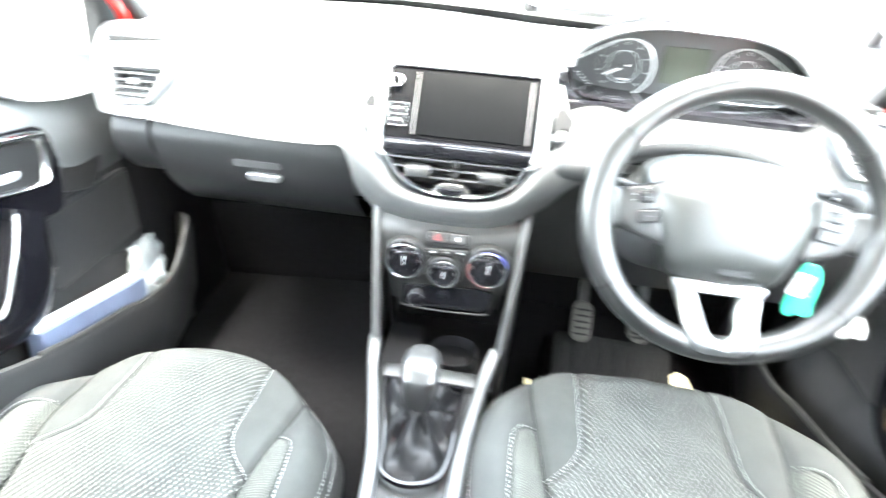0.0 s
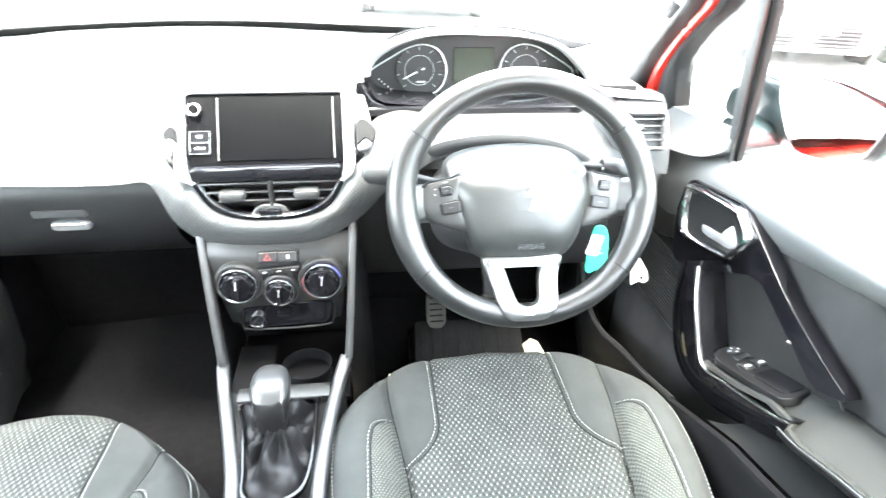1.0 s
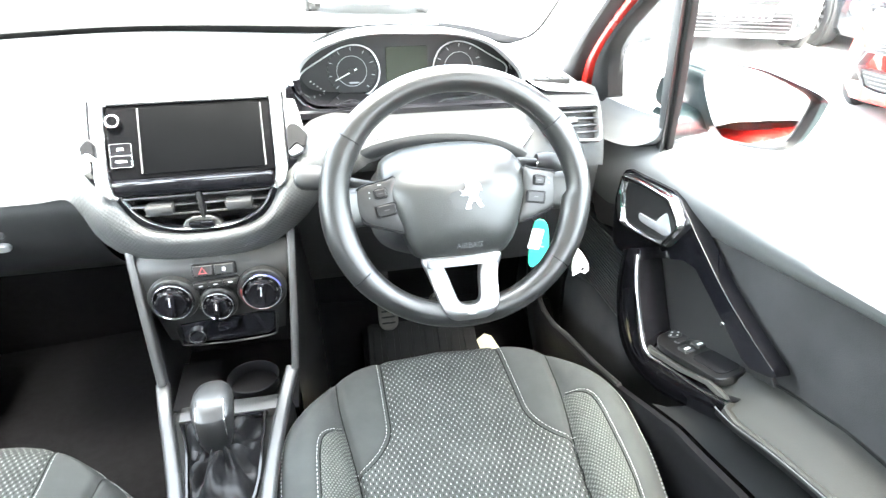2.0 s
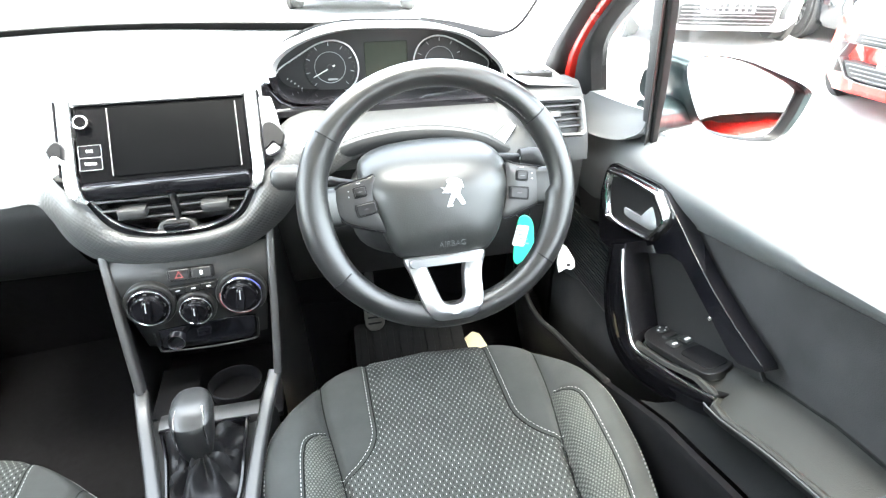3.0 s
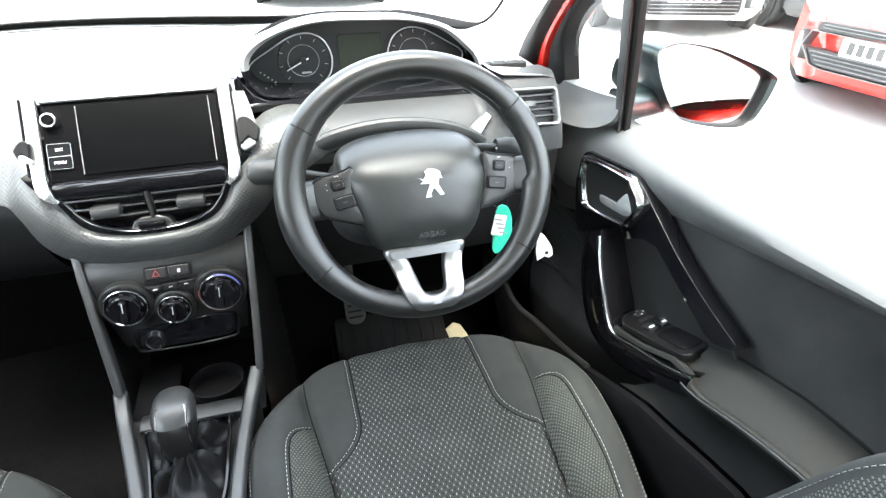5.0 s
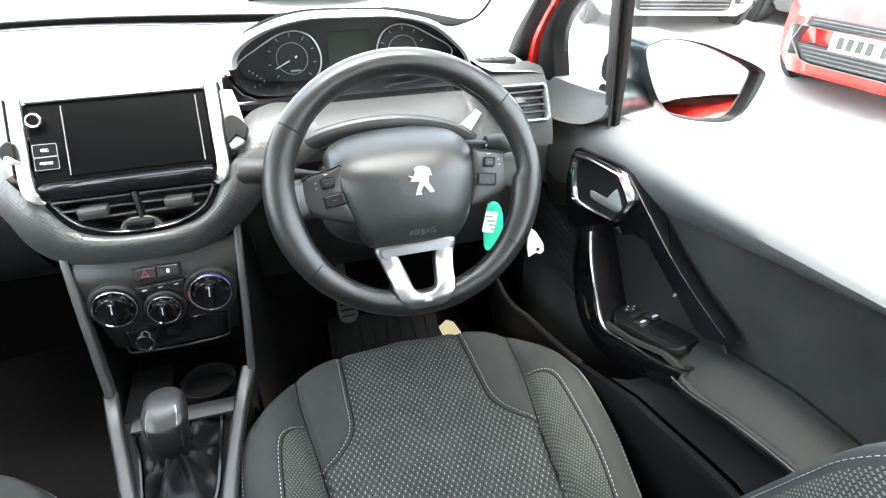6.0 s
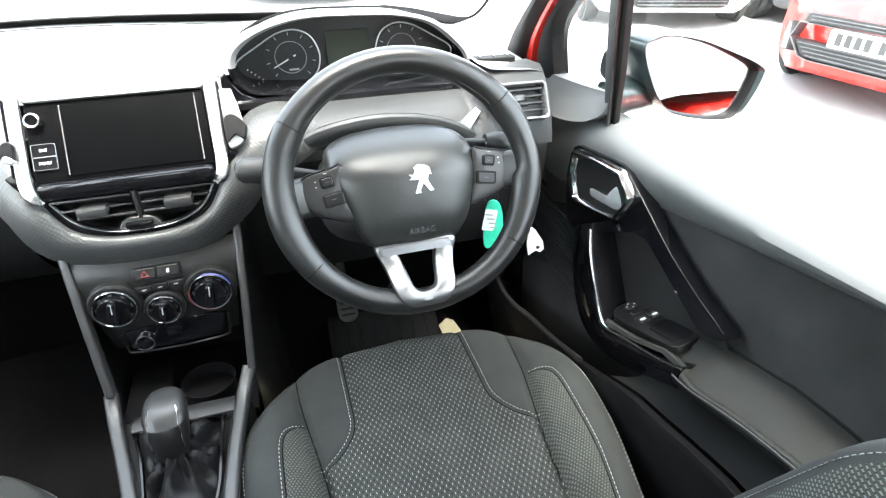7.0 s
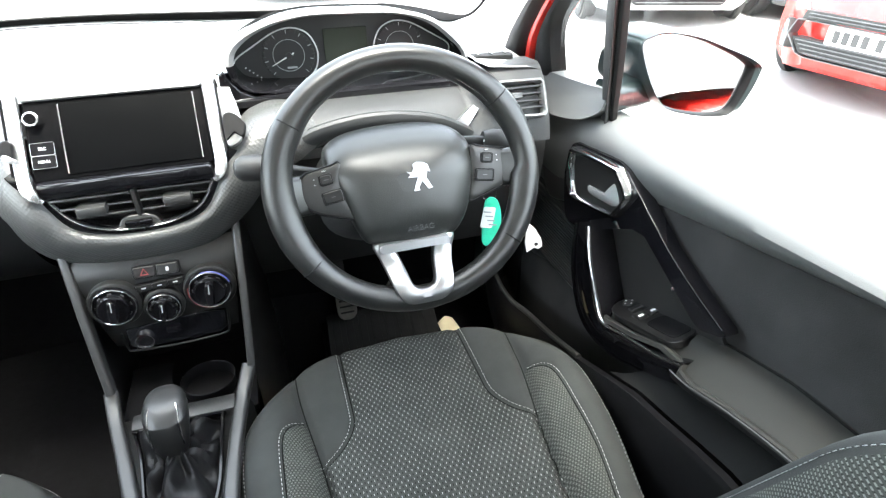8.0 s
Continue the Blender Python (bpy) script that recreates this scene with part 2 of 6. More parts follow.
def slab(outline, m, depth, bevel=0.002, bm=None, dome=0.0):
    """A plate with the given 2D outline in the frame m (local z is its front), depth thick, with a rounded front rim."""
    n = len(outline)
    cx, cy = sum(p[0] for p in outline) / n, sum(p[1] for p in outline) / n
    size = max(max(abs(p[0] - cx), abs(p[1] - cy)) for p in outline)

    def shrink(k):
        out = []
        for x, y in outline:
            d = math.hypot(x - cx, y - cy)
            f = max(0.0, (d - k) / d) if d else 1
            out.append((cx + (x - cx) * f, cy + (y - cy) * f))
        return out
    rows = [[m @ Vector((x, y, -depth)) for x, y in outline], [m @ Vector((x, y, -bevel)) for x, y in outline],
            [m @ Vector((x, y, -bevel * 0.3)) for x, y in shrink(bevel * 0.3)], [m @ Vector((x, y, 0)) for x, y in shrink(bevel)]]
    if dome:
        for k in (0.2, 0.45, 0.7, 0.9):
            rows.append([m @ Vector((cx + (x - cx) * (1 - k), cy + (y - cy) * (1 - k), dome * (1 - (1 - k) ** 2))) for x, y in shrink(bevel)])
    return loft(rows, True, False, True, bm)


def disc(m, r, depth, n=28, bevel=0.002, bm=None, dome=0.0):
    return slab(ring(r, n), m, depth, bevel, bm, dome)


def frame_slab(outer, inner, m, depth, bevel=0.0015, bm=None):
    """A frame between two outlines of equal length, in the frame m."""
    rows = [[m @ Vector((x, y, -depth)) for x, y in outer], [m @ Vector((x, y, -bevel)) for x, y in outer]]
    k = 0.15
    rows.append([m @ Vector((x + (u - x) * k, y + (v - y) * k, 0)) for (x, y), (u, v) in zip(outer, inner)])
    rows.append([m @ Vector((u + (x - u) * k, v + (y - v) * k, 0)) for (x, y), (u, v) in zip(outer, inner)])
    rows += [[m @ Vector((x, y, -bevel)) for x, y in inner], [m @ Vector((x, y, -depth)) for x, y in inner]]
    return loft(rows, True, True, False, bm)


def basis(o, x, y):
    """The frame at o with the axes x and y (and z = x cross y)."""
    x, y = Vector(x).normalized(), Vector(y).normalized()
    z = x.cross(y).normalized()
    y = z.cross(x)
    return Matrix(((x[0], y[0], z[0], o[0]), (x[1], y[1], z[1], o[1]), (x[2], y[2], z[2], o[2]), (0, 0, 0, 1)))


def lerp(a, b, t):
    return a + (b - a) * t


def interp(x, xs, ys):
    return float(np.interp(x, xs, ys))


def ease(x, a, b):
    t = min(1, max(0, (x - a) / (b - a)))
    return t * t * (3 - 2 * t)


def stitches(path, length, gap, r, normal, bm=None):
    """Short raised threads laid along a path."""
    bm = bm or bmesh.new()
    pts = [Vector(p) for p in path]
    acc, nxt = 0.0, 0.0
    up = Vector(normal)
    for a, b in zip(pts, pts[1:]):
        d = b - a
        l = d.length
        if l < 1e-6:
            continue
        d = d / l
        while nxt <= acc + l:
            c = a + d * (nxt - acc)
            side = d.cross(up).normalized() * r
            h = side.cross(d).normalized() * r
            e = d * (length / 2)
            vs = [bm.verts.new(c - e), bm.verts.new(c - e * 0.6 + side + h), bm.verts.new(c - e * 0.6 - side + h), bm.verts.new(c + e * 0.6 + side + h), bm.verts.new(c + e * 0.6 - side + h), bm.verts.new(c + e)]
            for f in ((0, 1, 2), (1, 3, 4, 2), (3, 5, 4), (0, 3, 1), (0, 2, 4), (0, 5, 3), (0, 4, 5)):
                try:
                    bm.faces.new([vs[i] for i in f])
                except ValueError:
                    pass
            nxt += length + gap
        acc += l
    return bm


def at(m, x, y, z=0.0):
    return m @ Matrix.Translation((x, y, z))




# ---- car shell ----
def door_x(z):
    return 0.70 - 0.226 * (z - 0.8)


def shell_panel(name, bm, material, label, category):
    return part(name, bm, material, None, "", True, (label, category, "", "structure"))


shell_panel("floor", box((0, -0.7, 0.10), (1.42, 2.7, 0.04), 0.0), CARPET, "black carpet of the car cabin floor", "floor")
fw = loft([[(x, 0.64 - 0.1 * abs(x), 0.12) for x in np.linspace(-0.72, 0.72, 9)], [(x, 0.60 - 0.1 * abs(x), 0.4) for x in np.linspace(-0.72, 0.72, 9)],
           [(x, 0.72 - 0.15 * abs(x), 0.80) for x in np.linspace(-0.72, 0.72, 9)]])
shell_panel("wall_front", fw, CARPET, "black carpeted bulkhead behind the pedals", "wall")
roof_rows = []
for y in np.linspace(-0.12, -2.0, 10):
    zc = 1.345 - 0.05 * ((y + 0.9) / 1.0) ** 2
    roof_rows.append([(x, y, zc - 0.10 * (x / 0.6) ** 4) for x in np.linspace(-0.60, 0.60, 11)])
roof = loft(roof_rows)
bmesh.ops.solidify(roof, geom=roof.faces, thickness=0.03)
shell_panel("ceiling", roof, HEADLINER, "pale cloth headliner under the car roof", "ceiling")
for s, nm in ((1, "wall_right"), (-1, "wall_left")):
    bm = bmesh.new()
    box((s * 0.715, -1.4, 0.44), (0.05, 1.2, 0.68), 0.004, None, bm)
    box((s * 0.70, -0.80, 0.44), (0.08, 0.12, 0.68), 0.01, None, bm)
    sweep([(s * 0.695, -0.80, 0.76), (s * 0.66, -0.82, 1.0), (s * 0.59, -0.84, 1.27)], rrect(0.05, 0.11, 0.01), False, (0, 1, 0), True, bm)
    sweep([(s * 0.695, -1.75, 0.76), (s * 0.66, -1.8, 1.0), (s * 0.59, -1.85, 1.26)], rrect(0.05, 0.3, 0.01), False, (0, 1, 0), True, bm)
    shell_panel(nm, bm, DARK, "dark plastic trim of the car's rear side", "wall")
bm = bmesh.new()
box((0, -2.0, 0.58), (1.42, 0.06, 0.96), 0.005, None, bm)
box((0, -1.98, 1.27), (1.3, 0.06, 0.12), 0.005, None, bm)
box((0.53, -1.98, 1.1), (0.26, 0.06, 0.3), 0.005, None, bm)
box((-0.53, -1.98, 1.1), (0.26, 0.06, 0.3), 0.005, None, bm)
shell_panel("wall_rear", bm, DARK, "dark plastic trim of the tailgate", "wall")

for s in (1, -1):
    shell_panel("kick_panel", box((s * 0.700, 0.50, 0.42), (0.03, 0.46, 0.70), 0.004), RECESS, "black plastic panel beside the footwell", "trim panel")


# windscreen
def ws_point(u, v):
    """u across from -1 to 1, v up from the dash to the roof."""
    x = u * lerp(0.68, 0.57, v)
    y = lerp(0.80 - 0.35 * x * x, -0.10 - 0.1 * x * x, v)
    z = lerp(0.845, 1.315, v) + 0.05 * math.sin(math.pi * v) - 0.07 * v * (u ** 4)
    return (x, y, z)


ws = loft([[ws_point(u, v) for u in np.linspace(-1, 1, 17)] for v in np.linspace(0, 1, 9)])
ws_ob = shell_panel("window_1", ws, GLASS, "clear raked windscreen glass", "windscreen")
ws_ob.visible_shadow = False
# black ceramic band and seal along the foot of the screen
band = loft([[Vector(ws_point(u, v)) + Vector((0, -0.012, d - 0.015 * ease(u, -0.5, 0.4))) for u in np.linspace(-0.98, 0.76, 30)] for v, d in ((0.0, -0.012), (0.0, 0.004), (0.035, 0.004), (0.037, 0.0))])
shell_panel("trim", band, RUBBER, "black seal along the foot of the windscreen", "seal")


corner = smooth_path([(0.480, 0.715, 0.851), (0.540, 0.670, 0.848), (0.590, 0.625, 0.842), (0.628, 0.602, 0.838), (0.664, 0.592, 0.843), (0.686, 0.585, 0.859), (0.700, 0.57, 0.885), (0.702, 0.50, 0.945), (0.690, 0.40, 1.02)], 5)
shell_panel("trim_corner", sweep(corner, rrect(0.020, 0.013, 0.003), False, (0, -1, 0.3), True, None, [1.0 - 0.68 * ease(i / (len(corner) - 1), 0.32, 0.5) for i in range(len(corner))]), RECESS, "black border at the windscreen's lower corner", "seal")


PILLAR_Z = (0.74, 0.815, 0.86, 0.90, 0.945, 1.0, 1.31)
PILLAR_Y = ((0.44, 0.366, 0.317, 0.262, 0.196, 0.118, -0.025), (0.36, 0.310, 0.277, 0.234, 0.176, 0.098, -0.080), (0.33, 0.277, 0.252, 0.212, 0.155, 0.074, -0.110), (0.214, 0.207, 0.204, 0.192, 0.136, 0.052, -0.135))


def line_pillar(z, k, shift=0.0):
    """Edges of the front pillar bands on the door plane: 0 screen side, 1 trim and paint, 2 paint and seal, 3 seal and glass."""
    return interp(z, PILLAR_Z, PILLAR_Y[k]) + shift


def pillar_band(s, ka, kb, inset, thick):
    rows = []
    for z in np.linspace(0.74, 1.31, 24):
        xa = door_x(z) - inset
        sh = 0.0 if s > 0 else 0.076
        ya, yb = line_pillar(z, ka, sh), line_pillar(z, kb, sh)
        rows.append([(s * xa, ya, z), (s * (xa - 0.006), lerp(ya, yb, 0.15), z), (s * (xa - 0.008), lerp(ya, yb, 0.5), z), (s * (xa - 0.006), lerp(ya, yb, 0.85), z),
                     (s * xa, yb, z), (s * (xa + thick), yb, z), (s * (xa + thick), ya, z)])
    return loft(rows, True, False, True)


for s in (1, -1):
    shell_panel("pillar_trim", pillar_band(s, 0, 1, 0.035, 0.06), DARK, "dark grey plastic trim of the windscreen pillar", "pillar trim")

# ---- dashboard ----
dash = thing("dashboard", (0, 0.3, 0.7), "dark grey car dashboard with soft plastic top and dimpled front", "dashboard")


def top_z(x, y):
    return 0.866 - 0.012 * ease(y, 0.3, 0.75) - 0.020 * ease(x, -0.32, 0.2) * ease(y, 0.62, 0.77) - 0.012 * ease(x, 0.505, 0.53) * (1 - ease(y, 0.3, 0.5)) - 0.022 * ease(x, 0.45, 0.60) * ease(y, 0.38, 0.60) - 0.008 * ease(abs(x), 0.5, 0.62) - 0.045 * ease(abs(x), 0.61, 0.70) * (1 - ease(y, 0.36, 0.52))


def top_front(x):
    """Front edge of the dash top: set back behind the instrument hood."""
    if x < 0.122:
        return lerp(0.262, 0.125, ease(x, -0.16, -0.137))
    if x < 0.142:
        return 0.185
    return 0.36 if x < 0.512 else 0.135


TOP_X = [*np.linspace(-0.640, 0.1215, 27), 0.1225, 0.132, 0.1415, *np.linspace(0.1425, 0.5115, 11), *np.linspace(0.5125, 0.628, 6)]
rows = []
for t in np.linspace(0, 1, 15):
    row = []
    for x in TOP_X:
        y = lerp(top_front(x), 0.785 - 0.35 * x * x, t)
        xe = x + (0.11 * t if x > 0.6 else -0.05 * t if x < -0.61 else 0)
        row.append((xe, y, top_z(xe, y)))
    rows.append(row)
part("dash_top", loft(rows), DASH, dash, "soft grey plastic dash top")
groove = [(x, 0.735 - 0.35 * x * x, top_z(x, 0.735 - 0.35 * x * x) + 0.0008) for x in np.linspace(-0.60, 0.22, 34)]
part("demister_groove", sweep(groove, ring(0.0013, 6), False, (0, 0, 1)), RECESS, dash, "fine dark groove along the dash top")


def face(stations, bulge, steps=12, lead=0.05, lift=0.0):
    """Rounded dash face between an upper and a lower line of stations."""
    ups = smooth_path([u for u, _ in stations], 5)
    los = smooth_path([l for _, l in stations], 5)
    rows = []
    for u, l in zip(ups, los):
        row = [u + Vector((0, lead, -0.004))]
        for i in range(steps + 1):
            t = i / steps
            k = math.sin(math.pi * t) ** 0.7
            row.append(u.lerp(l, t) + Vector((0, -bulge * k, lift * k)))
        row.append(l + Vector((0, lead, 0.006)))
        rows.append(row)
    return loft(rows)


st = [((xu, 0.26, 0.867 - 0.006 * ease(-xu, 0.5, 0.62)), (xl, 0.075 + dy, 0.752 + 0.012 * ease(-xl, 0.3, 0.53))) for xu, xl, dy in ((-0.645, -0.592, 0.06), (-0.638, -0.572, 0.02), (-0.61, -0.545, 0.004), (-0.55, -0.51, 0), (-0.48, -0.46, 0), (-0.4, -0.4, 0), (-0.3, -0.3, 0), (-0.22, -0.22, 0))]
st += [((-0.137, 0.22, 0.864), (-0.178, 0.073, 0.755)), ((-0.126, 0.11, 0.81), (-0.163, 0.067, 0.735)), ((-0.108, 0.06, 0.765), (-0.148, 0.060, 0.698)),
       ((-0.083, 0.052, 0.720), (-0.118, 0.053, 0.670)), ((-0.045, 0.047, 0.705), (-0.064, 0.048, 0.655)), ((0, 0.045, 0.702), (0, 0.047, 0.651)),
       ((0.045, 0.047, 0.705), (0.056, 0.048, 0.656)), ((0.083, 0.052, 0.720), (0.10, 0.052, 0.677)), ((0.110, 0.06, 0.765), (0.138, 0.056, 0.704)),
       ((0.126, 0.082, 0.797), (0.164, 0.060, 0.732)), ((0.146, 0.100, 0.813), (0.198, 0.066, 0.752)), ((0.166, 0.116, 0.823), (0.224, 0.072, 0.766)), ((0.196, 0.136, 0.829), (0.242, 0.078, 0.775)), ((0.232, 0.156, 0.823), (0.258, 0.084, 0.780))]
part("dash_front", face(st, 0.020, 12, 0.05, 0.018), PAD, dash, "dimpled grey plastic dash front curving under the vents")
# driver's side panel
st = []
for x in (0.232, 0.245, 0.28, 0.32, 0.36, 0.40, 0.44, 0.48, 0.495, 0.51, 0.525, 0.54, 0.57, 0.60, 0.628):
    hump = math.exp(-((x - 0.335) / 0.135) ** 2)
    up = ease(x, 0.498, 0.525)
    st.append(((x, lerp(0.166, 0.15, up), lerp(0.818, 0.850, up)), (x, 0.082 - 0.006 * hump, 0.738 + 0.058 * hump)))
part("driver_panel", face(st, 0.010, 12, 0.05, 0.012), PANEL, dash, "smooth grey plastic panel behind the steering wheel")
cowl = smooth_path([(0.185, 0.105, 0.745), (0.212, 0.092, 0.771), (0.25, 0.084, 0.792), (0.30, 0.080, 0.803), (0.345, 0.079, 0.805), (0.39, 0.080, 0.800), (0.435, 0.084, 0.787), (0.475, 0.094, 0.764), (0.50, 0.107, 0.742)], 5)
part("column_cowl", sweep(cowl, [(0.011 * c, 0.019 * d) for c, d in ring(1.0, 14)], False, (0, -0.75, 1.0)), PANEL, dash, "raised grey plastic arch over the steering column")
part("knee_panel", face([((x, 0.13, 0.738), (x, 0.19, 0.50)) for x in (0.12, 0.25, 0.4, 0.55, 0.645)], 0.02), DARK, dash, "black plastic knee panel")
# centre backing and underside
part("vent_backing", box((0, 0.10, 0.755), (0.25, 0.012, 0.15), 0.002), DARK, dash)
part("screen_backing", box((0.165, 0.200, 0.806), (0.08, 0.01, 0.040), 0.002), RECESS, dash)
part("screen_shoulder", loft([[(0.116, 0.098, 0.800), (0.134, 0.097, 0.806), (0.152, 0.100, 0.812)], [(0.116, 0.14, 0.838), (0.132, 0.14, 0.836), (0.146, 0.138, 0.834)], [(0.116, 0.192, 0.866), (0.127, 0.186, 0.864), (0.139, 0.168, 0.852)]]), DASH, dash, "grey plastic shoulder between screen and dials")
part("dash_underside", loft([[(x, y, 0.60 + 0.1 * (y - 0.1)) for x in (-0.56, -0.12)] for y in (0.2, 0.6)]), DARK, dash)

# ---- glovebox ----
glove = thing("glovebox", (-0.34, 0.1, 0.6), "closed black plastic glovebox with a recessed pull handle", "glovebox")
gst = [((x, 0.110, 0.746), (x, 0.215, 0.560)) for x in np.linspace(-0.497, -0.168, 8)]
part("lid", face(gst, 0.045, 14, 0.06), GLOVE, glove)
part("end_cap", face([((x, 0.110, 0.746), (x, 0.165, 0.635)) for x in (-0.565, -0.54, -0.503)], 0.030, 10, 0.06), GLOVE, glove, "charcoal end cap of the glovebox")
gm = basis((-0.325, 0.0995, 0.696), (1, 0, 0), (0, 0.1, 1))
part("handle_recess", slab(rrect(0.08, 0.012, 0.005), gm, 0.01, 0.003), RAIL, glove, "satin grey upper edge of the pull handle")
part("handle", slab(rrect(0.058, 0.014, 0.006), basis((-0.315, 0.1005, 0.672), (1, 0, 0), (0, -0.25, 1)), 0.016, 0.004), SILVER, glove, "bright edge of the pull handle")

# ---- centre stack ----
stack = thing("centre_stack", (0, 0.05, 0.5), "charcoal centre stack with rotary heater controls and storage cubby", "centre stack")
rows = []
for z, y, w in ((0.672, 0.052, 0.108), (0.66, 0.038, 0.106), (0.64, 0.030, 0.104), (0.60, 0.022, 0.098), (0.56, 0.021, 0.092), (0.525, 0.024, 0.086), (0.515, 0.04, 0.085), (0.52, 0.10, 0.085)):
    rows.append([(x * w, y + 0.006 * abs(x) ** 3, z) for x in np.linspace(-1, 1, 13)])
part("fascia", loft(rows), FASCIA, stack, "charcoal heater control panel")
cub = bmesh.new()
box((0, 0.13, 0.465), (0.19, 0.012, 0.12), 0.002, None, cub)
box((0, 0.045, 0.412), (0.19, 0.18, 0.012), 0.002, None, cub)
part("cubby", cub, RECESS, stack, "open black storage cubby")
for s in (1, -1):
    pts = smooth_path([(s * 0.116, 0.075, 0.70), (s * 0.112, 0.05, 0.66), (s * 0.105, 0.012, 0.57), (s * 0.097, -0.025, 0.485)], 5)
    part("side_rail", sweep(pts, rrect(0.012, 0.02, 0.004), False, (0, 1, 0.3)), RAIL, stack, "satin grey side rail")
    bm = loft([[(s * 0.114, 0.085, 0.69), (s * 0.117, 0.2, 0.69)], [(s * 0.108, 0.022, 0.57), (s * 0.13, 0.2, 0.57)], [(s * 0.099, -0.02, 0.48), (s * 0.13, 0.2, 0.45)], [(s * 0.098, -0.03, 0.10), (s * 0.13, 0.3, 0.10)]])
    part("side_panel", bm, FASCIA, stack)

# ---- floor console ----
console = thing("floor_console", (0, -0.15, 0.12), "charcoal floor console with cup holder and gear gaiter", "console")
rows = []
for y, z, v, w in ((-0.046, 0.40, 0.092, 0.076), (-0.047, 0.446, 0.092, 0.076), (-0.10, 0.441, 0.078, 0.066), (-0.20, 0.432, 0.058, 0.056), (-0.27, 0.425, 0.050, 0.054), (-0.33, 0.41, 0.046, 0.052), (-0.36, 0.36, 0.046, 0.052), (-0.75, 0.33, 0.046, 0.052)):
    rows.append([(-v - 0.016, y, 0.11), (-v - 0.012, y, z - 0.02), (-v - 0.006, y, z - 0.003), (-v, y, z), (-v * 0.7, y, z - 0.006), (0, y, z - 0.006), (w * 0.7, y, z - 0.006), (w, y, z), (w + 0.006, y, z - 0.003), (w + 0.012, y, z - 0.02), (w + 0.016, y, 0.11)])
part("body", loft(rows), mat("console_black_plastic", (0.010, 0.0102, 0.0102), 0.45, 0, 0.2, 10.0, 0.3, 700.0, 0.0, 0.28), console)
for s in (1, -1):
    xs = (0.093, 0.080, 0.066, 0.058, 0.054) if s > 0 else (-0.099, -0.093, -0.073, -0.056, -0.048)
    pts = smooth_path([(xs[0], -0.022, 0.482), (xs[1], -0.06, 0.462), (xs[2], -0.14, 0.447), (xs[3], -0.22, 0.437), (xs[4], -0.33, 0.42)], 5)
    part("edge_trim", sweep(pts, rrect(0.02, 0.016, 0.006), False, (0, 0, 1)), RAIL, console, "satin grey edge trim")

# ---- steering wheel ----
WC = Vector((0.3465, -0.067, 0.774))
WM = basis(WC, (1, 0, 0), (0, math.sin(radians(24)), math.cos(radians(24))))
wheel = thing("steering_wheel", WC, "black leather steering wheel with silver lower spoke", "steering wheel")


def rim_point(a, r=0.0):
    c, s = math.cos(a), math.sin(a)
    return ((0.1665 + r) * c, (0.1555 + r) * s)


N_RIM = 96
rows = []
for i in range(N_RIM):
    a = 2 * math.pi * i / N_RIM
    x, y = rim_point(a)
    d = Vector((math.cos(a) / 0.1665, math.sin(a) / 0.1555)).normalized()
    shoulder = 0.4 * math.exp(-((min(abs(math.degrees(a) - 190), 400)) / 28) ** 2) + 0.4 * math.exp(-((math.degrees(a) - 350) / 28) ** 2)
    grip = 1 + 0.10 * math.exp(-((math.degrees(a) - 30) / 12) ** 2) + 0.10 * math.exp(-((math.degrees(a) - 150) / 12) ** 2)
    row = []
    for j in range(20):
        b = 2 * math.pi * j / 20
        k, h = 0.0168 * grip * math.cos(b), 0.0175 * math.sin(b)
        if k < 0:
            k *= 1 + shoulder
            h *= 1 - 0.25 * shoulder * (-math.cos(b))
        row.append(WM @ Vector((x + d[0] * k, y + d[1] * k, h)))
    rows.append(row)
part("rim", loft(rows, True, True), LEATHER, wheel)
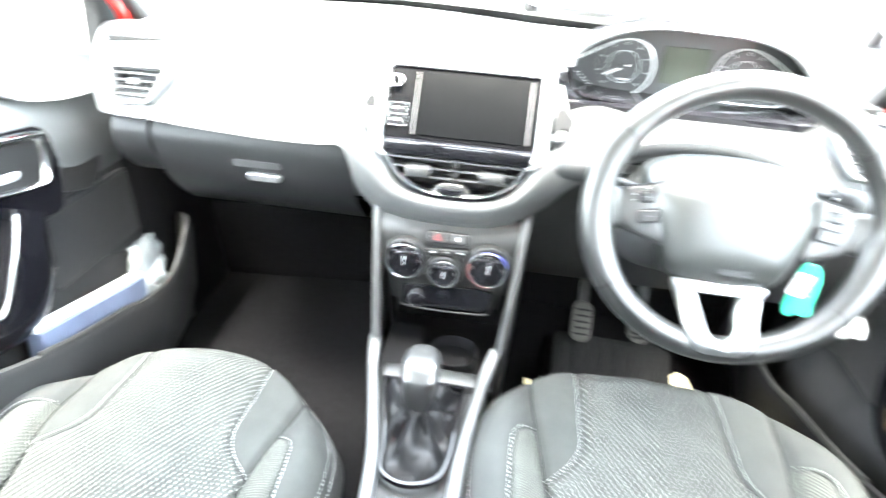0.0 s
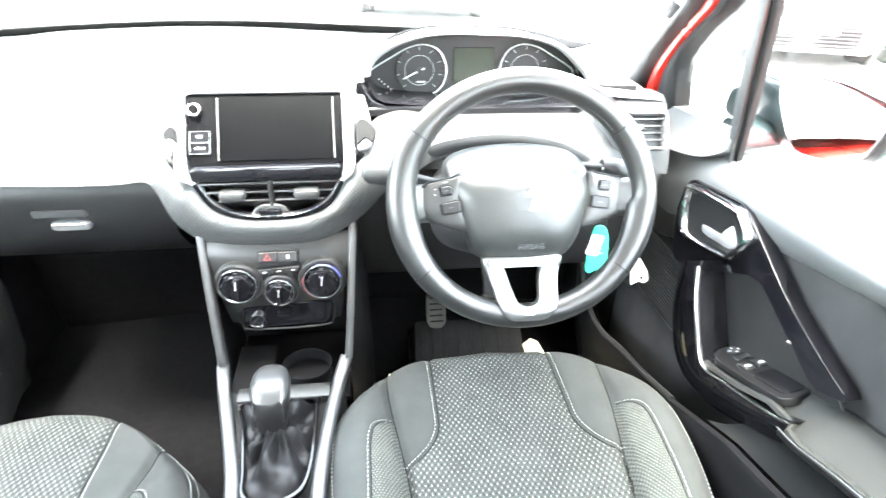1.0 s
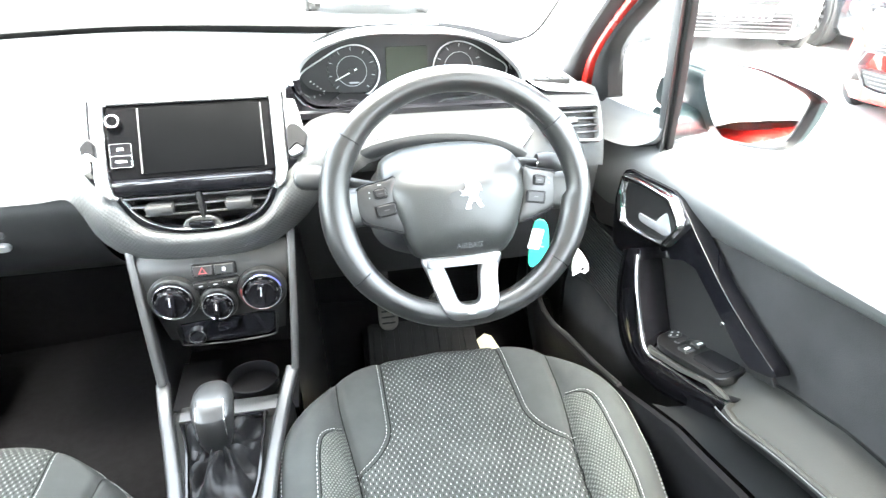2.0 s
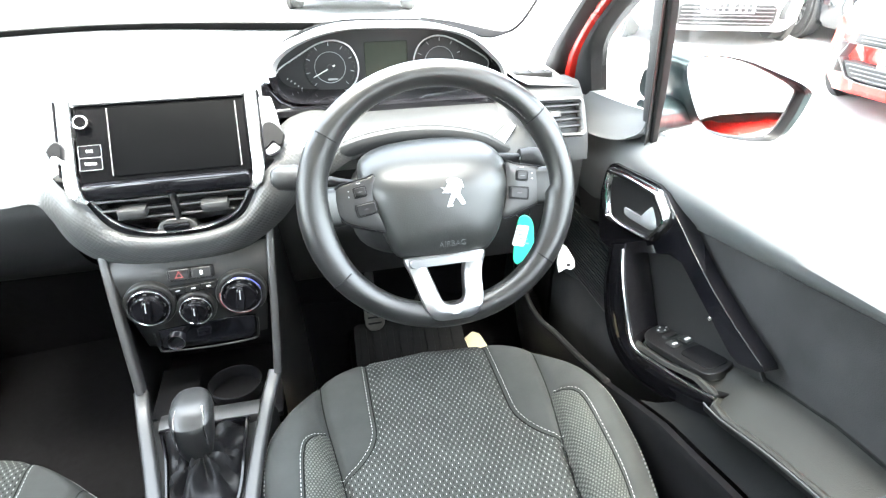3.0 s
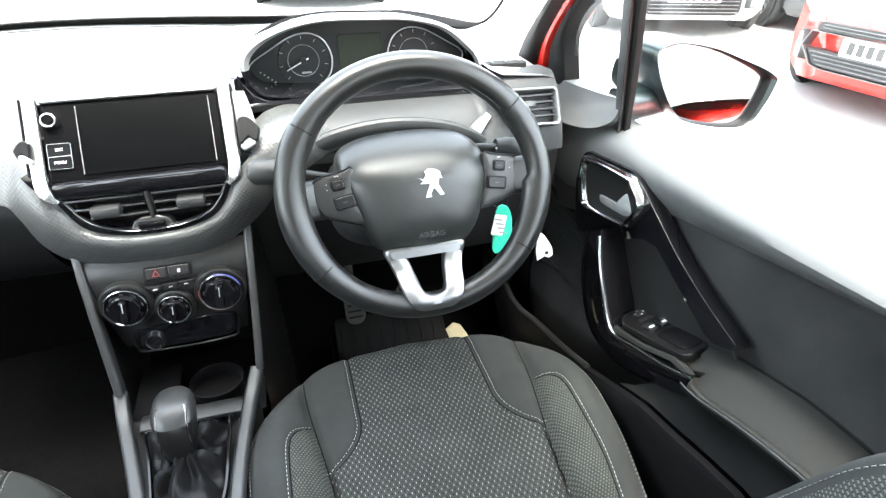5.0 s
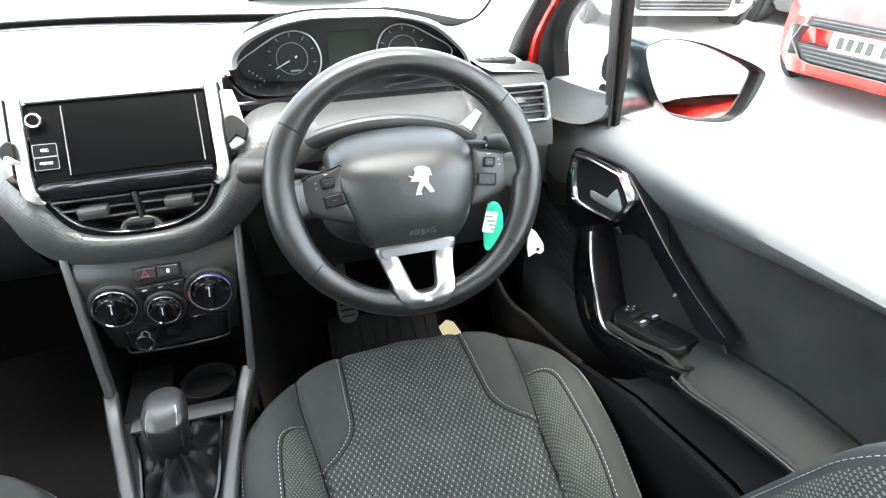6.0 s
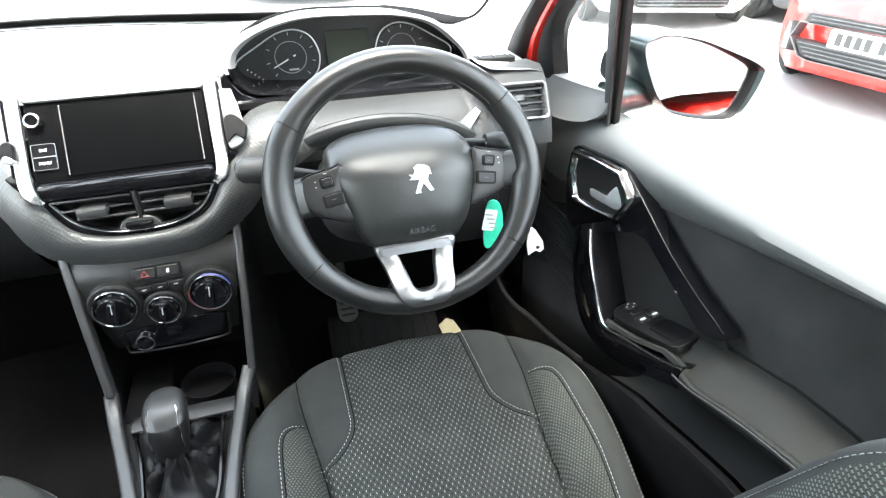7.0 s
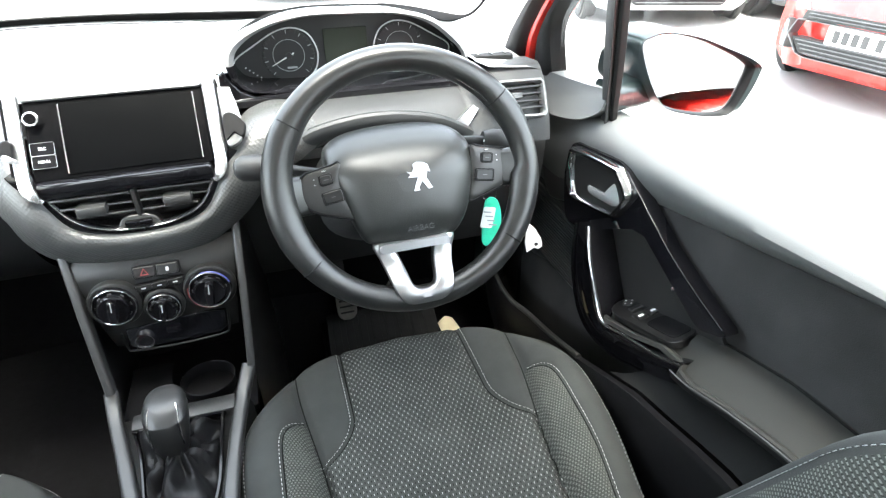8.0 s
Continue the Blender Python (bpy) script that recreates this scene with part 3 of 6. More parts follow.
# ---- seats ----
def make_seat(cx, cy, zo, label, fall=0.0):
    seat = thing("front_seat", (cx, cy - 0.3, 0.12), label, "car seat", "front seats")
    HW = 0.281

    def halfw(y):
        v = y - cy
        if v < -0.2:
            return HW - 0.02 * ease(-v, 0.2, 0.42)
        return HW * math.sqrt(max(0.0, 1 - min(1, ((v + 0.2) / 0.235)) ** (2.0 if fall else 2.5)))

    def val(y):
        """Half width of the valley between the middle and the bolsters."""
        return lerp(0.182, 0.154, ease(cy - y, 0.04, 0.30))

    def ins(y):
        return lerp(0.105, val(y), min(1.0, max(0.0, (cy - y - 0.13) / 0.083)) ** 2.2)

    def inlay(y):
        return lerp(val(y), 0.210 - 0.012 * ease(cy - y, 0.28, 0.42), 1 - math.exp(-max(0.0, cy - y - 0.135) / 0.013))

    def height(x, y):
        dx, v = abs(x - cx), y - cy
        w, k = max(halfw(y), 1e-4), val(y)
        z = 0.434 + zo - 0.05 * ease(-v, 0.25, 0.55) - 0.03 * ease(-v, 0.1, 0.4)
        z += 0.034 * ease(dx, k - 0.02, k + 0.05) * ease(-v, 0.0, 0.17)
        z -= 0.006 * math.sin(math.pi * min(1, dx / k)) + fall * (ease(dx, 0.12, 0.25) + 1.45 * ease(dx, 0.03, 0.19) * ease(v, -0.22, -0.02))
        edge = max(0.0, 1 - dx / w) if w > 1e-3 else 0
        front = max(0.0, (0.035 - v))
        z -= 0.06 * (1 - min(1, edge / 0.2)) ** 2.2
        z -= 0.028 * (1 - min(1, front / 0.05)) ** 2
        seam = abs(dx - ins(y)) if dx < k else 9
        z -= 0.005 * math.exp(-(seam / 0.006) ** 2)
        z -= 0.011 * math.exp(-((dx - k) / 0.007) ** 2) * ease(-v, -0.01, 0.09)
        if v < -0.137:
            z -= 0.004 * math.exp(-((dx - inlay(y)) / 0.005) ** 2)
        return z

    def region(x, y):
        dx, v = abs(x - cx), y - cy
        s = "r" if x > cx else "l"
        if dx > val(y):
            return "mesh_" + s if v < -0.135 and dx < inlay(y) else "bol_" + s
        return "insert" if dx < ins(y) else "corner_" + s

    bms = {}
    ny, nx = 150, 150
    ys = [cy + 0.0345 - 0.60 * (j / ny) ** 1.25 for j in range(ny + 1)]
    for j in range(ny):
        for i in range(nx):
            q = []
            for a, b in ((i, j), (i + 1, j), (i + 1, j + 1), (i, j + 1)):
                y = ys[b]
                u = 2 * a / nx - 1
                q.append((cx + u * halfw(y), y))
            mx, my = sum(p[0] for p in q) / 4, sum(p[1] for p in q) / 4
            r = region(mx, my)
            verts, faces = bms.setdefault(r, ({}, []))
            idx = []
            for (a, b), p in zip(((i, j), (i + 1, j), (i + 1, j + 1), (i, j + 1)), q):
                if (a, b) not in verts:
                    verts[(a, b)] = (len(verts), (p[0], p[1], height(*p)))
                idx.append(verts[(a, b)][0])
            faces.append(idx)
    for r, (verts, faces) in bms.items():
        bm = bmesh.new()
        vs = [bm.verts.new(c) for _, c in sorted(verts.values())]
        for f in faces:
            bm.faces.new([vs[k] for k in f])
        kind = {"ins": ("cushion_insert", WEAVE, "flecked woven cloth seat insert"), "cor": ("cushion_corner", CLOTH, "plain dark grey corner panel"),
                "bol": ("cushion_bolster", CLOTH, "raised dark grey side bolster"), "mes": ("bolster_insert", MESHCLOTH, "mesh cloth bolster inlay")}[r[:3]]
        part(kind[0], bm, kind[1], seat, kind[2])
    # side skirt of the cushion
    rim = []
    for j in range(0, ny + 1, 3):
        y = ys[j]
        rim.append(Vector((cx + halfw(y), y, height(cx + halfw(y), y))))
    lft = [Vector((2 * cx - p.x, p.y, p.z)) for p in rim]
    edge = lft[::-1] + rim
    rows = [edge, [p + Vector((0.004 * (1 if p.x > cx else -1), 0.003, -0.02)) for p in edge], [Vector((lerp(p.x, cx, 0.03), p.y - 0.012, 0.31)) for p in edge], [Vector((lerp(p.x, cx, 0.1), p.y - 0.03, 0.2)) for p in edge]]
    part("cushion_side", loft(rows), CLOTH, seat)
    part("seat_base", box((cx, cy - 0.28, 0.18), (0.40, 0.42, 0.12), 0.02), DARK, seat)
    # seams and threads
    for s in (1, -1):
        def lay(fn, a, b, n=70):
            pts = []
            for k in range(n + 1):
                y = cy + lerp(a, b, k / n)
                x = cx + s * fn(y)
                pts.append((x, y, height(x, y) + 0.0006))
            part("stitching", stitches(pts, 0.0044, 0.0018, 0.00045, (0, 0, 1)), THREAD, seat, "pale decorative stitching", False)["kind"] = "stuff"
        def groove(fn, a, b, n=60):
            pts = []
            for k in range(n + 1):
                y = cy + lerp(a, b, k / n)
                x = cx + s * fn(y)
                pts.append((x, y, height(x, y) + 0.0003))
            part("seam", sweep(pts, ring(0.0011, 6), False, (0, 0, 1)), SEAM, seat, "dark sewn seam")
        groove(ins, 0.028, -0.212)
        groove(val, -0.03, -0.5)
        groove(inlay, -0.137, -0.5)
        lay(lambda y: ins(y) + 0.0060, 0.028, -0.212)
        lay(lambda y: halfw(y) * 0.955 - 0.004, 0.0, -0.55, 120)
        lay(lambda y: halfw(y) * 0.985 - 0.004, 0.0, -0.55, 120)
        lay(lambda y: inlay(y) + 0.004, -0.136, -0.5)
    # backrest, reclined
    BM = basis((cx - 0.002, cy - 0.54, 0.44 + zo), (-1, 0, 0), (0, -0.40, 1))

    def back_w(h):
        return 0.25 - 0.02 * ease(h, 0.1, 0.3) - 0.10 * ease(h, 0.48, 0.66)

    def back_c(u, h):
        a = abs(u)
        return 0.085 * ease(a, 0.58, 0.86) * (1 - 0.6 * ease(h, 0.40, 0.6)) - 0.055 * ease(a, 0.9, 1.0) ** 2 + 0.02 - 0.14 * ease(h, 0.3, 0.66) - 0.004 * math.exp(-((a - 0.6) / 0.02) ** 2)

    def back(u0, u1, h0, h1, n=36):
        return loft([[BM @ Vector((u * back_w(h), h, back_c(u, h))) for u in np.linspace(u0, u1, n)] for h in np.linspace(h0, h1, 40)])
    part("backrest_insert", back(-0.6, 0.6, 0.0, 0.66), BACKWEAVE, seat, "flecked woven cloth backrest insert")
    for s in (1, -1):
        a, b = sorted((0.6 * s, 0.80 * s))
        part("backrest_bolster_inlay", back(a, b, 0.0, 0.6), BACKWEAVE, seat, "mesh cloth backrest bolster")
        a, b = sorted((0.80 * s, 1.0 * s))
        part("backrest_bolster", back(a, b, 0.0, 0.66, 14), CLOTH, seat, "dark grey backrest bolster edge")
        tb = stitches([BM @ Vector((s * 0.815 * back_w(h), h, back_c(0.815, h) + 0.0008)) for h in np.linspace(0.02, 0.6, 90)], 0.0046, 0.0018, 0.00055, BM.to_3x3() @ Vector((0, 0, 1)))
        part("stitching", tb, THREAD, seat, "pale decorative stitching", False)["kind"] = "stuff"
    rows = []
    for h in np.linspace(0.0, 0.66, 20):
        w = back_w(h)
        rows.append([BM @ Vector((k * w, h, c - 0.14 * ease(h, 0.3, 0.66))) for k, c in ((-1, 0.0), (-1.0, -0.05), (-0.8, -0.11), (0.8, -0.11), (1.0, -0.05), (1, 0.0))])
    part("backrest_shell", loft(rows), DARK, seat)
    return seat


make_seat(0.337, 0.012, 0.0, "dark grey cloth driver's seat with flecked insert and pale stitching")
make_seat(-0.390, -0.027, -0.036, "dark grey cloth passenger seat with flecked insert, slid back", 0.020)


# ---- doors ----
def holed_plate(outline, hole, m, depth):
    """Flat plate with one opening, depth thick."""
    bm = bmesh.new()
    es = []
    for loop in (outline, hole):
        vs = [bm.verts.new(m @ Vector((x, y, 0))) for x, y in loop]
        es += [bm.edges.new((vs[i], vs[(i + 1) % len(vs)])) for i in range(len(vs))]
    bmesh.ops.triangle_fill(bm, use_beauty=True, edges=es)
    r = bmesh.ops.extrude_face_region(bm, geom=list(bm.faces))
    d = m.to_3x3() @ Vector((0, 0, -depth))
    bmesh.ops.translate(bm, verts=[v for v in r["geom"] if isinstance(v, bmesh.types.BMVert)], vec=d)
    return bm


def make_door(s):
    door = thing("door_1" if s > 0 else "door_2", (s * 0.72, -0.2, 0.2), "closed car door with grey upper pad and gloss black handle surround", "door", "front doors", "structure")

    def X(v):
        return s * v
    # inner panel: soft top pad from the belt line to the seam
    seam = lambda y: 0.707 + 0.178 * (-0.103 - y) if y < -0.05 else 0.6975 - 0.105 * ease(y, -0.03, 0.16)
    belt = lambda y: 0.787 + 0.02 * ease(-y, 0.0, 0.7)
    rows = []
    for y in np.linspace(0.30, -0.76, 54):
        b, m_ = belt(y), seam(y)
        m_ = min(m_, b - 0.03)
        rows.append([(X(0.735), y, b), (X(0.720), y, b + 0.002), (X(0.702), y, b - 0.004), (X(0.688), y, lerp(b, m_, 0.14)), (X(0.680), y, lerp(b, m_, 0.28)), (X(0.677), y, lerp(b, m_, 0.42)), (X(0.679), y, lerp(b, m_, 0.56)), (X(0.6835), y, lerp(b, m_, 0.70)), (X(0.690), y, lerp(b, m_, 0.86)), (X(0.698), y, m_), (X(0.706), y, m_ - 0.001)])
    part("top_pad", loft(rows), DOORTOP, door, "soft grey plastic door top")
    rows = []
    for y in np.linspace(0.30, -0.76, 40):
        m_ = min(seam(y), belt(y) - 0.03)
        rows.append([(X(0.708), y, m_ + 0.006), (X(0.700), y, m_ + 0.001), (X(0.6985), y, m_ - 0.004), (X(0.700), y, lerp(m_, 0.45, 0.4)), (X(0.700), y, 0.45), (X(0.69), y, 0.36), (X(0.695), y, 0.22), (X(0.71), y, 0.13)])
    part("inner_panel", loft(rows), DOORCLOTH, door, "dark suede-like door panel")
    part("outer_skin", loft([[(X(0.745), y, 0.765), (X(0.80), y, 0.6), (X(0.80), y, 0.3), (X(0.76), y, 0.1)] for y in (0.75, 0.3, -0.2, -0.8)]), RED, door, "red painted outer skin")
    # mirror corner panel
    sail = [(0.29, 0.785), (0.25, 0.803), (0.213, 0.811), (0.166, 0.815), (0.095, 0.822), (0.032, 0.828), (0.026, 0.814), (0.028, 0.798), (0.049, 0.782), (0.072, 0.771), (0.115, 0.760), (0.165, 0.753), (0.27, 0.750)]
    sp = smooth_path([(y, z, 0) for y, z in sail], 3, True)
    sx = lambda z: lerp(0.654, 0.692, (z - 0.727) / 0.1)
    rows = []
    for k, d in ((1.0, 0.03), (1.0, 0.003), (0.985, 0.0), (0.9, 0.001), (0.5, 0.003), (0.1, 0.004)):
        cy_, cz_ = 0.14, 0.788
        rows.append([(X(sx(cz_ + (p.y - cz_) * k) + d), cy_ + (p.x - cy_) * k, cz_ + (p.y - cz_) * k) for p in sp])
    part("corner_panel", loft(rows, True, False, True), CORNER, door, "grey plastic mirror corner panel")
    # window frame in body colour with black seals
    part("window_frame", pillar_band(s, 1, 2, 0.015, 0.05), RED, door, "bare red painted window frame")
    part("window_seal", pillar_band(s, 2, 3, 0.010, 0.03), RUBBER, door, "black rubber window seal")
    pts = [(X(door_x(z) - 0.002), lerp(0.036, 0.000, (z - 0.79) / 0.17), z) for z in np.linspace(0.77, 1.28, 12)]
    taper = [lerp(0.60, 0.80, ease(p[2], 0.77, 0.90)) for p in pts]
    part("window_divider", sweep(pts, rrect(0.021, 0.028, 0.005), False, (0, 1, 0), True, None, taper), DIVIDER, door, "dark grey post between quarter light and window")
    part("glass_channel", sweep([Vector(p) + Vector((X(0.003), -0.0215 * k, 0)) for p, k in zip(pts, taper)], rrect(0.016, 0.013, 0.003), False, (0, 1, 0), True, None, taper), RUBBER, door, "black rubber channel of the window glass")
    part("channel_lip", sweep([Vector(p) + Vector((X(-0.008), -0.0155 * k, 0)) for p, k in zip(pts, taper)], rrect(0.004, 0.003, 0.001), False, (0, 1, 0)), RAIL, door)
    part("roof_rail", sweep([(X(door_x(1.29)), -0.1, 1.285), (X(0.585), -0.5, 1.29), (X(0.585), -0.84, 1.27)], rrect(0.10, 0.05, 0.015)), RED, door)
    q = loft([[(X(door_x(z)), lerp(line_pillar(z, 3, 0.0 if s > 0 else 0.076) + 0.01, lerp(0.03, -0.01, (z - 0.79) / 0.17), t), z) for t in (0, 0.5, 1)] for z in np.linspace(0.80, 1.08, 6)])
    g1 = part("quarter_glass", q, GLASS, door, "clear quarter light glass")
    g2 = part("window_glass", loft([[(X(door_x(z) + 0.012), y, z) for y in (0.02, -0.3, -0.8)] for z in (0.77, 1.0, 1.29)]), GLASS, door, "clear door window glass")
    g1.visible_shadow = g2.visible_shadow = False
    part("belt_seal", sweep([(X(0.738), y, belt(y) - 0.025) for y in (0.01, -0.2, -0.5, -0.78)], rrect(0.012, 0.014, 0.004)), RUBBER, door)
    # gloss black handle surround
    FR = basis((X(0.668), 0, 0), (0, -s, 0) if s > 0 else (0, -1, 0), (0, 0, 1)) if s > 0 else basis((X(0.668), 0, 0), (0, 1, 0), (0, 0, 1))

    def F(y, z):
        return (-y, z) if s > 0 else (y, z)

    def flat(pts, n=4, up=0.0):
        return [(p.x, p.y) for p in smooth_path([(*F(y - up * 0.3, z + up), 0) for y, z in pts], n, True)]
    outer = flat([(0.080, 0.659), (0.077, 0.703), (0.062, 0.721), (-0.053, 0.738), (-0.073, 0.733), (-0.100, 0.712), (-0.096, 0.692), (-0.078, 0.666), (-0.063, 0.654), (0.043, 0.632), (0.066, 0.638)], 3, 0.0085)
    inner = flat([(0.059, 0.679), (0.060, 0.699), (0.048, 0.708), (-0.050, 0.724), (-0.062, 0.721), (-0.086, 0.702), (-0.083, 0.693), (-0.071, 0.675), (-0.057, 0.663), (0.031, 0.644), (0.047, 0.647)], 3, 0.0085)
    roll = []
    for k, d in ((-0.02, -0.010), (0.0, -0.001), (0.12, 0.0045), (0.32, 0.008), (0.55, 0.0085), (0.78, 0.005), (0.94, -0.002), (1.0, -0.012)):
        roll.append([at(FR, lerp(a[0], b[0], k), lerp(a[1], b[1], k), d) @ Vector() for a, b in zip(outer, inner)])
    part("handle_bezel", loft(roll, True), ROLLED, door, "rolled bright rim round the door release")
    hx, hz = F(-0.0145, 0.6925)
    rows = [[at(FR, hx + (x - hx) * k, hz + (y - hz) * k, d) @ Vector() for x, y in inner] for k, d in ((1.02, 0.0), (0.97, -0.012), (0.90, -0.020), (0.75, -0.025), (0.3, -0.026))]
    part("handle_bowl", loft(rows, True, False, True), MID, door, "black bowl behind the release lever")
    plate = [F(y, z) for y, z in ((0.094, 0.667), (0.088, 0.710), (0.078, 0.726), (0.067, 0.733), (-0.056, 0.751), (-0.080, 0.747), (-0.135, 0.716), (-0.198, 0.682), (-0.261, 0.657), (-0.318, 0.639), (-0.323, 0.634), (-0.316, 0.627), (-0.285, 0.613), (-0.268, 0.615), (-0.220, 0.637), (-0.177, 0.657), (-0.144, 0.672), (-0.116, 0.668), (-0.06, 0.637), (-0.003, 0.607), (0.022, 0.590), (0.060, 0.585), (0.075, 0.590), (0.086, 0.622))]
    part("bezel_plate", holed_plate(plate, [(hx + (x - hx) * 1.03, hz + (y - hz) * 1.03) for x, y in inner], at(FR, 0, 0, -0.003), 0.02), GLOSSY, door, "gloss black plate running down to the armrest end", False)
    edge = [FR @ Vector((*F(y, z), -0.001)) for y, z in ((-0.085, 0.745), (-0.135, 0.717), (-0.198, 0.683), (-0.261, 0.658), (-0.318, 0.640))]
    part("plate_edge", sweep(smooth_path(edge, 4), rrect(0.0025, 0.003, 0.001), False, (1, 0, 0)), GLOSSY, door)
    lever = flat([(0.019, 0.672), (-0.018, 0.679), (-0.044, 0.685), (-0.051, 0.704), (-0.057, 0.711), (-0.064, 0.710), (-0.080, 0.690), (-0.079, 0.679), (-0.062, 0.667), (-0.023, 0.661), (0.015, 0.658)], 3, 0.0085)
    part("release_lever", slab(lever, at(FR, 0, 0, -0.001), 0.010, 0.003, None, 0.006), LEVER, door, "bright satin door release lever")
    recess = [F(y, z) for y, z in ((0.02, 0.60), (-0.06, 0.65), (-0.125, 0.68), (-0.28, 0.625), (-0.31, 0.60), (-0.20, 0.54), (-0.11, 0.47), (-0.02, 0.50))]
    part("grip_recess", slab(recess, at(FR, 0, 0, -0.024), 0.006, 0.002), MID, door, "black recess behind the grab handle")
    # grab handle: down from the release and along the armrest
    CE = smooth_path([(X(0.650), -0.034, 0.640), (X(0.642), -0.059, 0.6025), (X(0.640), -0.084, 0.564), (X(0.640), -0.113, 0.522), (X(0.640), -0.137, 0.510), (X(0.640), -0.191, 0.530), (X(0.640), -0.2525, 0.552), (X(0.640), -0.299, 0.574)], 4)
    LE = smooth_path([(X(0.662), 0.030, 0.600), (X(0.653), 0.016, 0.558), (X(0.650), 0.002, 0.512), (X(0.650), -0.032, 0.455), (X(0.650), -0.085, 0.435), (X(0.650), -0.145, 0.444), (X(0.650), -0.215, 0.477), (X(0.650), -0.286, 0.520)], 4)
    rows = []
    for c_, l_ in zip(CE, LE):
        rows.append([Vector((X(0.69), c_.y, c_.z)), c_ + Vector((s * 0.004, 0, 0)), c_.lerp(l_, 0.10) - Vector((s * 0.001, 0, 0)), c_.lerp(l_, 0.5) - Vector((s * 0.001, 0, 0)), c_.lerp(l_, 0.88), l_ + Vector((s * 0.006, 0, 0)), Vector((X(0.69), l_.y, l_.z))])
    part("grab_handle", loft(rows, True, False, True), GLOSSY, door, "gloss black grab handle")
    n_ = len(CE)
    part("grab_handle_edge", sweep([c_ - Vector((s * 0.001, 0, 0)) for c_ in CE[1:]], rrect(0.0075, 0.0065, 0.0025), False, (1, 0, 0), True, None, [lerp(1.25, 0.4, ease(i / n_, 0.42, 0.6)) for i in range(n_ - 1)]), ROLLED, door, "bright edge of the grab handle")
    # padded front section and ribbed loudspeaker panel
    fp = flat([(-0.02, 0.706), (0.06, 0.692), (0.15, 0.672), (0.195, 0.658), (0.212, 0.642), (0.205, 0.612), (0.180, 0.582), (0.150, 0.582), (0.10, 0.600), (0.01, 0.640), (-0.03, 0.65)], 3)
    part("front_pad", slab(fp, at(FR, 0, 0, -0.020), 0.01, 0.004), MID, door, "smooth charcoal pad ahead of the release")
    # armrest: hollowed top, sewn seam at the wall, dark side under the piping
    wall_z = lambda y: interp(-y, (0.10, 0.15, 0.20, 0.27, 0.324, 0.405, 0.47, 0.56, 0.74), (0.523, 0.546, 0.562, 0.586, 0.605, 0.625, 0.630, 0.634, 0.634))
    edge_z = lambda y: interp(-y, (0.10, 0.20, 0.255, 0.298, 0.33, 0.39, 0.465, 0.56, 0.74), (0.506, 0.541, 0.567, 0.571, 0.575, 0.595, 0.613, 0.623, 0.625))
    rows = []
    for y, d in ((-0.10, 0.030), (-0.13, 0.014), (-0.20, 0.016), (-0.255, 0.018), (-0.296, 0.018), (-0.306, 0.004), (-0.33, 0.0), (-0.36, 0.0), (-0.39, 0.0), (-0.43, 0.0), (-0.465, 0.0), (-0.56, 0.0), (-0.74, 0.0)):
        zw, ze = wall_z(y), edge_z(y)
        rows.append([(X(0.702), y, zw + 0.004), (X(0.697), y, zw), (X(0.688), y, zw - 0.001), (X(lerp(0.688, 0.640 + d, 0.4)), y, lerp(zw, ze, 0.30)), (X(lerp(0.688, 0.640 + d, 0.75)), y, lerp(zw, ze, 0.75) - 0.003), (X(0.640 + d), y, ze - 0.004), (X(0.632 + d), y, ze + 0.001), (X(0.628 + d), y, ze), (X(0.626 + d), y, ze - 0.006)])
    part("armrest", loft(rows), ARMREST, door, "olive grey vinyl armrest")
    rows = [[(X(0.6265), y, edge_z(y) - 0.005), (X(0.628), y, edge_z(y) - 0.014), (X(0.640), y, edge_z(y) - 0.024), (X(0.70), y, edge_z(y) - 0.034)] for y in np.linspace(-0.30, -0.74, 18)]
    part("armrest_side", loft(rows), RECESS, door, "black side under the armrest edge")
    part("armrest_seam", sweep([(X(0.6965), y, wall_z(y) + 0.0015) for y in np.linspace(-0.27, -0.60, 16)], ring(0.0018, 6), False, (1, 0, 0)), SEAM, door, "dark seam between armrest and door panel")
    pocket_z = lambda y: interp(-y, (0.12, 0.166, 0.26, 0.32, 0.38, 0.43, 0.74), (0.430, 0.450, 0.490, 0.504, 0.520, 0.531, 0.54))
    rows = []
    for y in np.linspace(-0.19, -0.74, 24):
        g = ease(-y, 0.19, 0.30)
        rows.append([(X(lerp(0.624, x, g)), y, lerp(pocket_z(y), z, g) + 0.001) for x, z in ((0.70, edge_z(y) - 0.030), (0.672, lerp(edge_z(y) - 0.034, pocket_z(y), 0.2)), (0.645, lerp(edge_z(y) - 0.036, pocket_z(y), 0.6)), (0.624, pocket_z(y)))])
    part("lower_panel", loft(rows), LOWERPANEL, door, "charcoal moulded panel below the armrest")
    line = smooth_path([(X(0.6265), y, edge_z(y) - 0.003) for y in (-0.298, -0.33, -0.39, -0.465, -0.56, -0.7)], 4)
    part("armrest_piping", sweep(line, ring(0.0012, 6), False, (1, 0, 0)), RAIL, door, "fine pale piping on the armrest edge")
    # pocket
    rows = []
